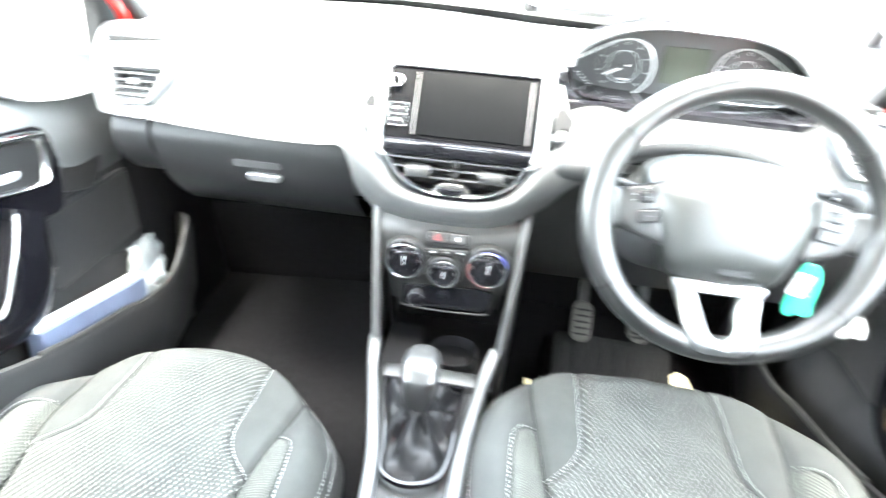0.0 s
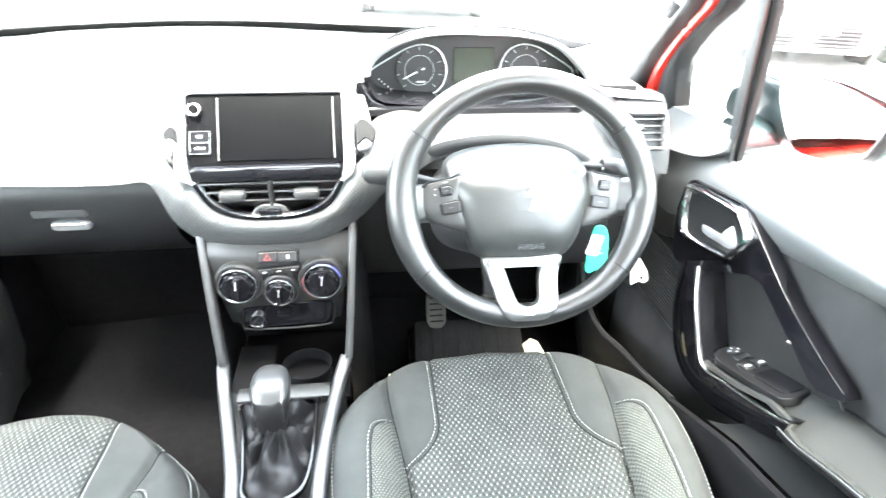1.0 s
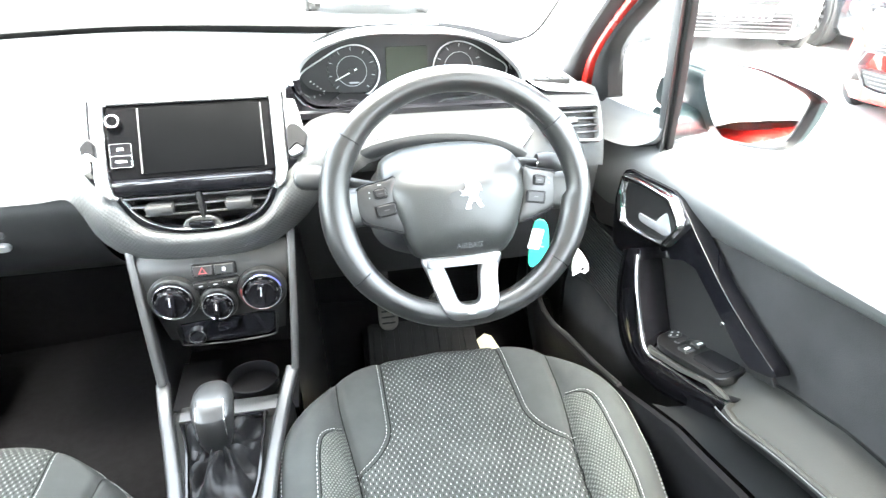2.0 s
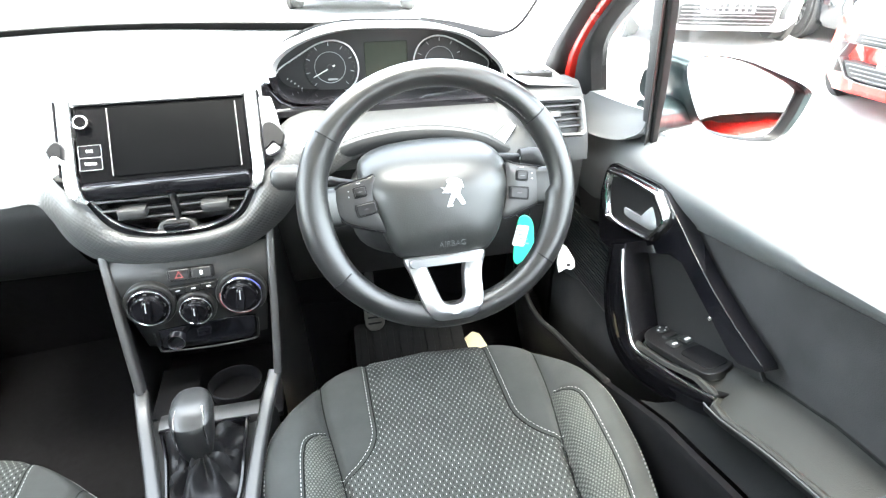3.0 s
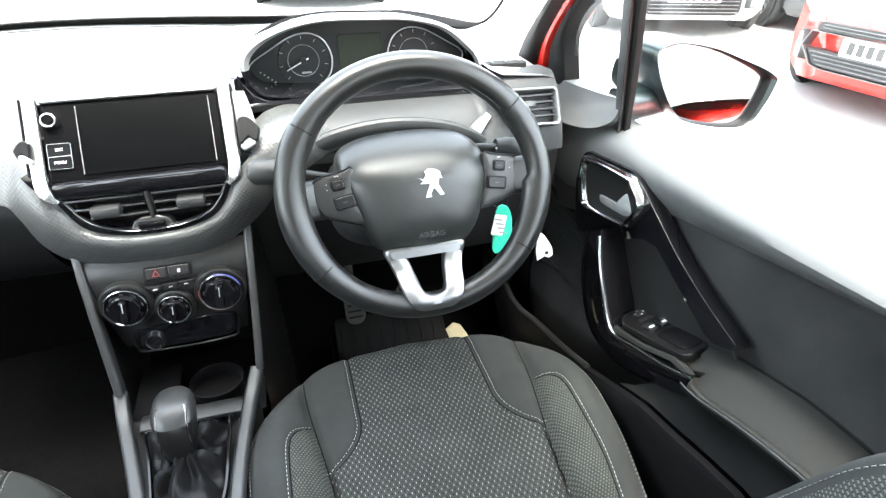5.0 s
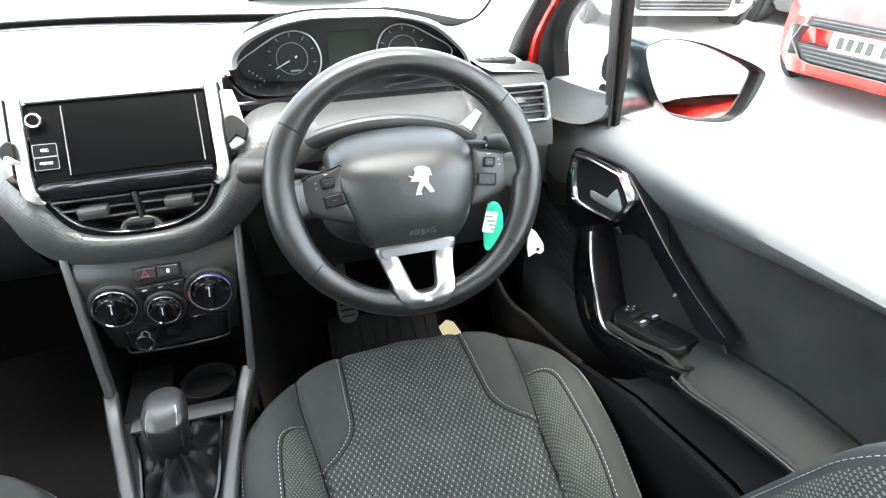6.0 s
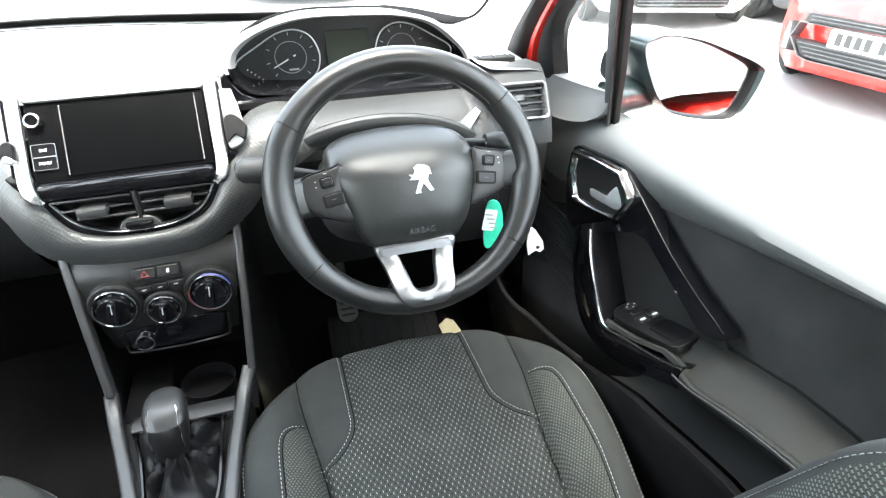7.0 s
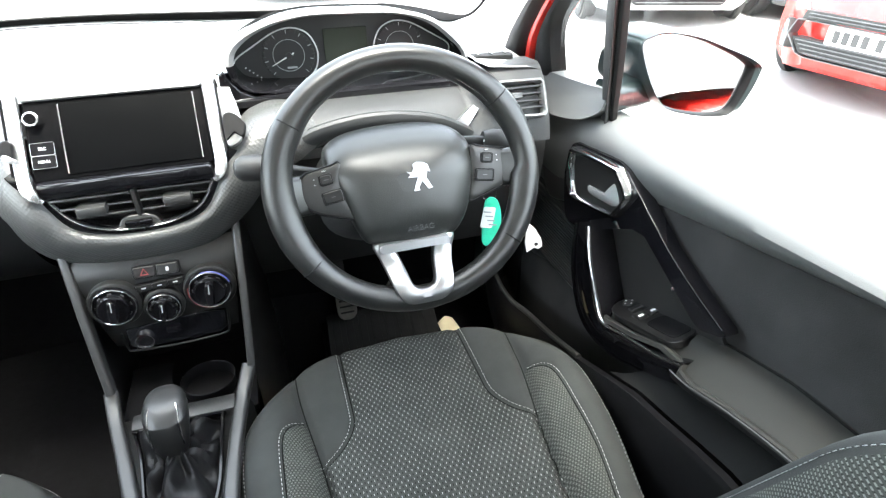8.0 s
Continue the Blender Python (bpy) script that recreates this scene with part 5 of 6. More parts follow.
part("top_lip", slab(rrect(0.216, 0.011, 0.004), at(SM, -0.003, 0.0585, 0.006), 0.05, 0.003), DASH, screen, "grey lip over the screen")
for s in (1, -1):
    part("trim_gap", slab(rrect(0.0022, 0.100, 0.001, 1), at(SM, s * 0.1262 - 0.004, 0.010, 0.004), 0.03, 0.0006), GLOSSY, screen, "narrow black joint beside the trim")
kn = part("volume_knob", disc(at(SM, -0.0985, 0.0285, 0.011), 0.0095, 0.012, 28, 0.002), CHROME, screen, "bright rotary volume knob")
part("knob_face", disc(at(SM, -0.0985, 0.0285, 0.0128), 0.0066, 0.003, 24, 0.0005), SCREENBLACK, kn)
for k, w in enumerate(("SRC", "MENU")):
    bt = part("button", slab(rrect(0.026, 0.015, 0.002), at(SM, -0.0935, -0.0085 - 0.0165 * k, 0.003), 0.003, 0.0008), GLOSSY, screen, "gloss black button with white lettering")
    part("button_frame", frame_slab(rrect(0.0274, 0.0164, 0.002), rrect(0.0268, 0.0158, 0.002), at(SM, -0.0935, -0.0085 - 0.0165 * k, 0.0032), 0.001, 0.0002), GREYMARK, bt)
    part("button_lettering", text_mesh(w, 0.005, at(SM, -0.0935, -0.0085 - 0.0165 * k, 0.0034), 0.0002), WHITE, bt, "white lettering", False)
for s in (1, -1):
    strip = smooth_path([SM @ Vector((s * 0.1165 - 0.004, 0.064, 0.0)), SM @ Vector((s * 0.1165 - 0.004, 0.0, 0.0)), SM @ Vector((s * 0.1155 - 0.004, -0.056, -0.002)), Vector((s * 0.104, 0.044, 0.762))], 5)
    part("side_trim", sweep(strip, rrect(0.016, 0.010, 0.003), False, (0, -0.7, 0.7), True, None, [1 - 0.6 * ease(i / (len(strip) - 1), 0.72, 1.0) for i in range(len(strip))]), BEZEL, screen, "satin silver trim beside the screen")
    k_ = 1.0 if s > 0 else 0.62
    flap = [(s * px * k_, py * k_) for px, py in ((-0.011, -0.020), (-0.0125, -0.004), (-0.012, 0.009), (-0.008, 0.0155), (0.0, 0.0165), (0.008, 0.011), (0.0145, 0.002), (0.016, -0.004), (0.010, -0.018), (0.0, -0.012))][::s]
    lg = part("side_lug", slab([(p.x, p.y) for p in smooth_path([(px, py, 0) for px, py in flap[::-1]], 4, True)], basis((0.140 if s > 0 else -0.126, 0.063, 0.831), (1, 0, 0), (0, 0.574, 0.819)), 0.012, 0.002), RECESS, screen, "dark grey vent lug beside the screen")
    tip = [(s * px * k_, py * k_) for px, py in ((-0.010, -0.002), (0.0, 0.007), (0.009, 0.006), (0.008, -0.004), (-0.006, -0.010))][::s]
    part("lug_tip", slab([(p.x, p.y) for p in smooth_path([(px, py, 0) for px, py in tip], 3, True)], basis((0.139 if s > 0 else -0.125, 0.055, 0.8135 if s > 0 else 0.821), (1, 0, 0), (0, 0.45, 0.89)), 0.014, 0.002), SILVER, lg, "bright lower end")

tri_ = [(0.128, 0.868), (0.126, 0.835), (0.128, 0.814), (0.139, 0.806), (0.150, 0.803), (0.175, 0.810), (0.200, 0.818), (0.172, 0.832), (0.154, 0.842), (0.141, 0.858), (0.134, 0.872)]
part("cluster_skirt", slab(tri_, basis((0, 0.166, 0), (1, 0, 0), (0, 0.0, 1)), 0.012, 0.002), GLOSSY, clus, "gloss black skirt beside the screen")

# ---- centre vents ----
VANE = mat("grey_vent_vane", (0.026, 0.0264, 0.0264), 0.4, 0, 0.1, 20.0, 0.15, 700.0)
vents = thing("centre_vent", (0, 0.06, 0.70), "black twin air vents with tabs in a gloss surround", "air vent")
inner = smooth_path([(-0.126, 0.064, 0.800), (-0.119, 0.059, 0.787), (-0.112, 0.056, 0.772), (-0.104, 0.052, 0.752), (-0.083, 0.047, 0.724), (-0.045, 0.042, 0.708), (0, 0.040, 0.705), (0.045, 0.042, 0.708), (0.083, 0.047, 0.724), (0.104, 0.052, 0.752), (0.112, 0.056, 0.772), (0.119, 0.059, 0.787), (0.126, 0.064, 0.800)], 5)
part("vent_surround", sweep(inner, rrect(0.020, 0.007, 0.002), False, (0, -1, 0), True, None, [1 + 0.5 * ease(abs(2 * i / (len(inner) - 1) - 1), 0.55, 1.0) for i in range(len(inner))]), GLOSSY, vents, "gloss black vent surround")
rim_line = [Vector((p.x * 0.935, p.y - 0.004, 0.705 + (p.z - 0.705) * 0.93 + 0.0065)) for p in inner[10:-10]]
part("vent_rim", sweep(rim_line, ring(0.0011, 6), False, (0, -1, 0)), BEZEL, vents, "fine chrome line round the vents")
part("vent_ledge", box((0.0, 0.052, 0.7765), (0.210, 0.026, 0.022), 0.006), GLOSSY, vents, "gloss black ledge above the vents")
part("vent_throat", loft([[(x, 0.085, z) for x in (-0.1, 0.1)] for z in (0.706, 0.77)]), DARK, vents)
for k, z in enumerate((0.757, 0.7435, 0.7300)):
    hw = (0.099, 0.091, 0.076)[k]
    for s in (1, -1):
        part("vane", box((s * (hw / 2 + 0.002), 0.056, z), (hw - 0.006, 0.024, 0.0034), 0.001, Matrix.Rotation(radians(-20), 4, "X")), VANE, vents)
part("divider", box((0, 0.050, 0.741), (0.006, 0.016, 0.05), 0.0015), MID, vents)
for s in (1, -1):
    part("vent_tab", box((s * 0.052, 0.042, 0.7455), (0.036, 0.022, 0.014), 0.004), VANE, vents, "grey vent tab")
part("thumb_housing", slab([(-0.030, -0.009), (0.030, -0.009), (0.022, 0.005), (0.012, 0.010), (-0.012, 0.010), (-0.022, 0.005)], basis((-0.003, 0.040, 0.719), (1, 0, 0), (0, 0.3, 1)), 0.02, 0.003), MID, vents)
part("thumb_wheel", box((-0.003, 0.0380, 0.719), (0.034, 0.008, 0.008), 0.002), GLOSSY, vents, "gloss thumb wheel")

# ---- heater controls ----
FM = basis((0, 0.016, 0.60), (1, 0, 0), (0, 0.10, 1))
for x, z, r, lab in ((-0.0625, 0.0075, 0.0295, "round black fan knob with chrome rim"), (-0.002, -0.007, 0.0230, "small round black air knob with chrome rim"), (0.0635, 0.0085, 0.0300, "round black temperature knob with chrome rim")):
    km = at(FM, x, z)
    part("knob_seat", disc(at(km, 0, 0, 0.002), r * 1.2, 0.012, 40, 0.003), FASCIA, stack, "charcoal collar under the knob")
    collar = part("knob_collar", disc(at(km, 0, 0, 0.007), r, 0.012, 40, 0.003), GLOSSY, stack, lab)
    part("knob_rim", sweep([km @ Vector((r * 0.93 * math.cos(a), r * 0.93 * math.sin(a), 0.0075)) for a in np.linspace(0, 2 * math.pi, 41)[:-1]], ring(0.0011, 8), True, km.to_3x3() @ Vector((0, 0, 1))), CHROME, collar, "chrome ring")
    part("knob_cap", disc(at(km, 0, 0, 0.015), r * 0.74, 0.012, 36, 0.003), GLOSSY, collar)
    grip = part("knob_grip", slab(rrect(r * 0.36, r * 1.25, r * 0.15), at(km, 0, 0, 0.023) @ Matrix.Rotation(radians(-6), 4, "Z"), 0.012, 0.0035), GLOSSY, collar)
    # pale pointer line doubles as a painted gloss highlight along the grip
    part("knob_pointer", slab(rrect(0.0013, r * 0.5, 0.0005), at(km, 0.001, r * 0.30, 0.0236) @ Matrix.Rotation(radians(-6), 4, "Z"), 0.001, 0.0002), GREYMARK, collar, "white pointer line")
    for k in range(7):
        a = radians(-35 + 250 * k / 6)
        part("knob_mark", slab(rrect(0.005, 0.0018, 0.0008), at(km, r * 0.76 * math.cos(a), r * 0.76 * math.sin(a), 0.0082) @ Matrix.Rotation(a + math.pi / 2, 4, "Z"), 0.001, 0.0002), RAIL, collar)
    if x > 0.05:
        for a0, a1, col, lab in ((165, 290, REDMARK, "red warm arc"), (15, 105, BLUEMARK, "blue cold arc")):
            arc = [km @ Vector((r * 0.97 * math.cos(a), r * 0.97 * math.sin(a), 0.0068)) for a in np.linspace(radians(a0), radians(a1), 16)]
            part("temperature_arc", sweep(arc, ring(0.0011, 6), False, km.to_3x3() @ Vector((0, 0, 1))), col, collar, lab)
HM = basis((-0.005, 0.0250, 0.6435), (1, 0, 0), (0, 0.45, 1))
part("switch_frame", slab(rrect(0.062, 0.0185, 0.003), at(HM, 0.005, 0.004, 0.001), 0.006, 0.002), RECESS, stack)
for x in (-0.010, 0.020):
    part("switch", slab(rrect(0.0275, 0.015, 0.002), at(HM, x, 0.004, 0.0030), 0.005, 0.0015), SWITCHBLACK, stack, "black push switch")
tri = [(-0.006, -0.0045), (0.006, -0.0045), (0.0, 0.006)]
part("hazard_mark", frame_slab(tri, [(x * 0.6, y * 0.6 - 0.0003) for x, y in tri], at(HM, -0.010, 0.004, 0.004), 0.0006, 0.0002), REDMARK, stack, "red hazard triangle")
part("lock_mark", slab(rrect(0.004, 0.006, 0.001), at(HM, 0.020, 0.004, 0.004), 0.0006, 0.0002), GREYMARK, stack)
RM = basis((0, 0.0215, 0.626), (1, 0, 0.06), (0, 0.2, 1))
part("switch_strip", slab(rrect(0.068, 0.0125, 0.004), at(RM, 0, 0, 0.0015), 0.006, 0.002), RECESS, stack, "black strip of small switches")
for k, x in enumerate((-0.021, 0.0, 0.021)):
    part("switch", slab(rrect(0.020, 0.009, 0.0015), at(RM, x, 0, 0.003), 0.004, 0.001), SWITCHBLACK, stack, "small black push switch")
    part("switch_mark", slab(rrect(0.006, 0.0016, 0.0006), at(RM, x, 0, 0.0036), 0.0006, 0.0002), GREYMARK, stack)
LM = basis((-0.043, 0.0165, 0.5365), (1, 0, 0), (0, 0.05, 1))
part("socket_rim", frame_slab(ring(0.0130, 28), ring(0.0116, 28), at(LM, 0, 0, 0.004), 0.008, 0.0015), CHROME, stack, "bright rim of the power socket")
part("socket_cap", disc(at(LM, 0, 0, 0.0015), 0.0115, 0.003, 24, 0.001), GLOSSY, stack)
part("usb_port", slab(rrect(0.020, 0.010, 0.002), at(LM, 0.042, 0.010, 0.002), 0.004, 0.001), GLOSSY, stack, "black media port")
tray = smooth_path([(-0.070, 0.018, 0.555), (-0.068, 0.016, 0.530), (-0.060, 0.016, 0.521), (0.0, 0.016, 0.518), (0.062, 0.016, 0.521), (0.074, 0.016, 0.530), (0.078, 0.017, 0.560)], 5)
lowf = [(-0.066, 0.527), (-0.058, 0.522), (0.0, 0.520), (0.062, 0.523), (0.072, 0.532), (0.075, 0.562), (0.05, 0.566), (-0.03, 0.562), (-0.064, 0.558)]
part("lower_fascia", slab(lowf, basis((0, 0.0195, 0), (1, 0, 0), (0, 0, 1)), 0.006, 0.002), GLOSSY, stack, "gloss black panel round the socket")
part("tray_lip", sweep(tray, ring(0.0016, 8), False, (0, -1, 0)), FASCIA, stack, "thin moulded edge under the controls")

# ---- cup holder ----
cup = [(0.024 + 0.04 * math.cos(a), 0.012 + 0.036 * math.sin(a)) for a in np.linspace(0, 2 * math.pi, 33)[:-1]]
rows = [[(x, y, z - 0.004) for x, y in [(0.024 + (px - 0.024) * k, 0.012 + (py - 0.012) * k) for px, py in cup]] for k, z in ((1.06, 0.446), (1.03, 0.4475), (1.0, 0.446), (0.96, 0.42))]
part("cup_floor", slab([(x - 0.024, y - 0.012) for x, y in cup], basis((0.024, 0.012, 0.4215), (1, 0, 0), (0, 1, 0)), 0.003, 0.0006), RECESS, console)
part("cup_holder", loft(rows, True), RECESS, console, "round dark cup holder")
deck = loft([[(x, y, 0.4465) for x in (-0.09, -0.03)] for y in (-0.046, 0.06)])
part("deck", deck, RECESS, console)
gshape = smooth_path([(-0.062, 0.061, 0), (-0.055, 0.068, 0), (0.050, 0.069, 0), (0.058, 0.062, 0), (0.057, 0.02, 0), (0.054, -0.05, 0), (0.040, -0.088, 0), (0.0, -0.102, 0), (-0.034, -0.088, 0), (-0.040, -0.05, 0), (-0.051, 0.02, 0)], 6, True)
gframe_o, gframe_i = [(p.x, p.y) for p in gshape], [(p.x * 0.92, p.y * 0.94) for p in gshape]
GM = basis((-0.008, -0.145, 0.4455), (1, 0, 0), (0.0, 1, 0.085))
bar = [[(x, y, z + 0.004 * (1 - (x / 0.066) ** 2) * 0.3) for x in np.linspace(-0.074, 0.066, 9)] for y, z in ((-0.044, 0.440), (-0.0455, 0.4515), (-0.050, 0.4545), (-0.062, 0.4550), (-0.074, 0.4525), (-0.0765, 0.448), (-0.077, 0.436))]
part("gaiter_bar", loft(bar), RAIL, console, "satin grey bar between cup holder and gaiter")
part("gaiter_frame", frame_slab(gframe_o, gframe_i, at(GM, 0, 0, 0.002), 0.008, 0.002), GLOSSY, console, "thin gloss frame of the gear gaiter")

# ---- gear lever ----
gear = thing("gear_lever", (-0.01, -0.13, 0.445), "grey gear lever with black leather gaiter", "gear lever")
rows = []
base_o = [(p.x * 0.92, p.y * 0.94) for p in gshape]
for k in range(15):
    t = k / 14
    row = []
    for i in range(len(base_o)):
        bx, by = base_o[i]
        a = math.atan2(by, bx)
        fold = math.sin(a * 5 + 7 * t) * 0.010 * math.sin(math.pi * min(1, t * 1.1)) + 0.006 * math.sin(a * 9 - 4 * t) * math.sin(math.pi * t)
        k2 = lerp(1.0, 0.12, ease(t, 0.0, 1.0) ** 0.8)
        x, y = bx * k2 * (1 + fold * 8), by * k2 * (1 + fold * 8)
        row.append(GM @ Vector((x, y + 0.012 * t, -0.012 + 0.016 * math.sin(math.pi * t) + 0.030 * t ** 1.8 + fold)))
    rows.append(row)
part("gaiter", loft(rows, True), mat("black_gaiter_leather", (0.007, 0.007, 0.0075), 0.42, 0, 0.2, 30.0, 0.4, 400.0, 0.0, 0.2), gear, "creased black leather gaiter")
KNOB = [(0.425, 0.008, 0.008, -0.014), (0.448, 0.010, 0.010, -0.016), (0.455, 0.017, 0.014, -0.015), (0.464, 0.021, 0.018, -0.012), (0.478, 0.0245, 0.023, -0.008), (0.492, 0.0265, 0.0275, -0.002), (0.503, 0.0275, 0.0305, 0.004), (0.511, 0.0275, 0.031, 0.008), (0.5165, 0.0265, 0.0295, 0.012), (0.521, 0.0245, 0.0265, 0.016), (0.5245, 0.0205, 0.022, 0.0195), (0.5265, 0.014, 0.015, 0.022), (0.527, 0.006, 0.007, 0.024)]
KX, KY = -0.0115, -0.118


def knob_ring(z, wx, wy, oy, grow=0.0, a0=0.0, a1=2 * math.pi, n=40):
    return [(KX + (wx + grow) * math.copysign(abs(math.cos(a)) ** 0.8, math.cos(a)), KY + oy + (wy + grow) * math.copysign(abs(math.sin(a)) ** 0.8, math.sin(a)), z + grow) for a in np.linspace(a0, a1, n + 1)[:n]]


part("knob", loft([knob_ring(*k) for k in KNOB], True, False, True), mat("charcoal_knob_plastic", (0.009, 0.0092, 0.0092), 0.3, 0, 0.08, 8.0, 0.15, 700.0), gear, "smooth grey gear knob")
rows = [knob_ring(*k, 0.0008) for k in KNOB[7:]]
part("face_plate", loft(rows, True, False, True), mat("satin_grey_knob_face", (0.022, 0.0223, 0.0223), 0.34, 0.0, 0.08, 20.0, 0.1, 700.0), gear, "satin light grey upper face")
for s in (1, -1):
    pts = []
    for z, wx, wy, oy in KNOB[4:11]:
        x = min(0.0185, wx * 0.82)
        pts.append((KX + s * x, KY + oy - wy * (1 - (x / wx) ** 2.5) ** 0.4 - 0.0004, z + 0.0008))
    part("knob_inlay", sweep(smooth_path(pts, 4), ring(0.0011, 6), False, (0, 1, 0)), CHROME, gear, "thin bright inlay line")
part("gaiter_strap", sweep(smooth_path([(-0.013, -0.146, 0.462), (-0.0145, -0.160, 0.458), (-0.017, -0.176, 0.453)], 4), rrect(0.008, 0.0024, 0.0008), False, (0, 0, 1)), RUBBER, gear, "short dark strap under the knob")
part("gaiter_loop", sweep([(-0.017 + 0.0045 * math.cos(a), -0.184 + 0.009 * math.sin(a), 0.452) for a in np.linspace(0, 2 * math.pi, 25)[:-1]], ring(0.0013, 6), True, (0, 0, 1)), MID, gear)


# ---- side vents on the dash ----
def side_vent(s):
    v = thing("side_vent", (s * 0.57, 0.13, 0.80), "slatted side air vent in a silver frame", "air vent", "side vents")
    y0 = 0.076 if s > 0 else 0.080
    lean = 0.55 if s > 0 else 0.5

    def V(pts):
        q = [(x - 0.025, z + 0.0185) if s > 0 else (-((x - 0.5825) * 0.80 + 0.492), z) for x, z in pts]
        return q if s > 0 else q[::-1]
    zo = 0.0 if s > 0 else 0.016
    sc = math.hypot(1, lean)
    outer = [(0.524, 0.822), (0.636, 0.820), (0.641, 0.815), (0.641, 0.772), (0.636, 0.767), (0.566, 0.770), (0.556, 0.776)]
    inr = [(0.533, 0.8185), (0.633, 0.8165), (0.637, 0.813), (0.637, 0.775), (0.633, 0.771), (0.568, 0.773), (0.560, 0.778)]
    m_ = basis((0, y0 - lean * 0.795, 0), (1, 0, 0), (0, lean, 1))
    m_ = m_ @ Matrix.Translation((0, zo * sc, 0)) @ Matrix.Diagonal((1, sc, 1, 1))
    part("frame", frame_slab(V(outer), V(inr), m_, 0.03 if s > 0 else 0.08, 0.002), DASH, v, "pale grey vent frame")
    part("throat", slab(V(inr), m_ @ Matrix.Translation((0, 0, -0.022)), 0.006, 0.0005), RECESS, v)
    for k in range(4):
        z = 0.7815 + 0.0095 * k
        x0 = 0.562 - 0.7 * (z - 0.778)
        part("slat", slab(V([(x0, z - 0.0011), (x0, z + 0.0011), (0.635, z + 0.0011), (0.635, z - 0.0011)]) if s > 0 else V([(x0, z + 0.0011), (x0, z - 0.0011), (0.635, z - 0.0011), (0.635, z + 0.0011)]), m_ @ Matrix.Translation((0, 0, -0.004)), 0.010, 0.0008), MID, v)
    part("tab", slab(V([(0.580, 0.794), (0.580, 0.803), (0.600, 0.803), (0.600, 0.794)]), m_ @ Matrix.Translation((0, 0, 0.002)), 0.008, 0.002), KNOBSKIN, v, "grey vent tab")
    return v


side_vent(1)
side_vent(-1)
slv = thing("light_switch", (0.50, 0.13, 0.78), "bright satin switch trim beside the vent", "switch")
part("switch_plate", slab([(0.466, 0.788), (0.480, 0.774), (0.506, 0.801), (0.497, 0.808)], basis((0, 0.090 - 0.55 * 0.79, 0), (1, 0, 0), (0, 0.55, 1)) @ Matrix.Diagonal((1, 1.141, 1, 1)), 0.012, 0.003), SILVER, slv)
for s in (1, -1):
    dv = thing("demister_slot", (s * 0.565, 0.19, 0.866), "narrow black demister slot on the dash top", "air vent", "demister slots")
    part("slot", slab(rrect(0.10, 0.022, 0.008), basis((s * 0.552, 0.20, top_z(0.57, 0.2) + 0.006), (1, -0.1 * s, 0), (0.1 * s, 1, 0.0)), 0.008, 0.002), RUBBER, dv)
    for k in range(4):
        part("rib", box((s * 0.552 - 0.036 + 0.024 * k, 0.20, top_z(0.57, 0.2) + 0.0065), (0.003, 0.018, 0.003), 0.0008), MID, dv)

# ---- door fittings ----
swm = basis((0.680, -0.192, 0.5545), (0, -1, 0.37), (1, 0, 0.22))
sw = thing("window_switch_panel", (0.67, -0.16, 0.52), "black driver's window switch panel on the armrest", "switch panel")
swo = [(-0.084, 0.002), (-0.078, -0.018), (-0.055, -0.031), (0.0, -0.033), (0.062, -0.032), (0.080, -0.026), (0.084, -0.008), (0.076, 0.014), (0.050, 0.021), (-0.03, 0.023), (-0.075, 0.019)]
part("plate", slab([(p.x, p.y) for p in smooth_path([(x, y, 0) for x, y in swo], 3, True)], at(swm, 0, 0, 0.004), 0.010, 0.002), SWITCHBLACK, sw)
part("grip_recess", slab(rrect(0.064, 0.034, 0.009), at(swm, 0.040, -0.004, 0.0052), 0.002, 0.0006), RECESS, sw)
for x, y in ((-0.014, -0.012), (-0.014, 0.009)):
    rk = part("rocker", slab(rrect(0.022, 0.017, 0.003), at(swm, x, y, 0.0075), 0.01, 0.003), MID, sw, "window rocker switch")
    part("rocker_mark", slab(rrect(0.005, 0.008, 0.001), at(swm, x + 0.003, y, 0.008), 0.0006, 0.0001), WHITE, rk)
part("mirror_joystick", disc(at(swm, -0.064, 0.003, 0.0065), 0.010, 0.008, 22, 0.002), MID, sw, "round mirror adjuster")
part("mirror_selector", slab(rrect(0.012, 0.022, 0.003), at(swm, -0.041, 0.0, 0.0065), 0.008, 0.002), MID, sw)
for a in range(4):
    part("adjuster_mark", slab(rrect(0.003, 0.003, 0.0008), at(swm, -0.064 + 0.0068 * math.cos(a * math.pi / 2), 0.003 + 0.0068 * math.sin(a * math.pi / 2), 0.007), 0.0006, 0.0001), WHITE, sw)
part("trim_screw", disc(basis((0.669, -0.222, 0.634), (0, -1, 0), (0, 0, 1)), 0.003, 0.004, 12, 0.001), CHROME, DOOR_R)

# ---- door mirror ----
mir = thing("door_mirror", (0.85, 0.06, 0.80), "black door mirror on the driver's door", "mirror", "door mirrors")
gl = [(0.729, 0.896), (0.745, 0.908), (0.772, 0.911), (0.822, 0.901), (0.880, 0.877), (0.907, 0.861), (0.909, 0.850), (0.898, 0.818), (0.880, 0.792), (0.845, 0.789), (0.790, 0.799), (0.766, 0.814), (0.745, 0.848)]
glp = smooth_path([(x, 0.0, z) for x, z in gl], 4, True)
gc = Vector((0.825, 0.0, 0.846))
ty = lambda p: 0.0 - 0.16 * (p.x - gc.x) + 0.134 * (p.z - gc.z)


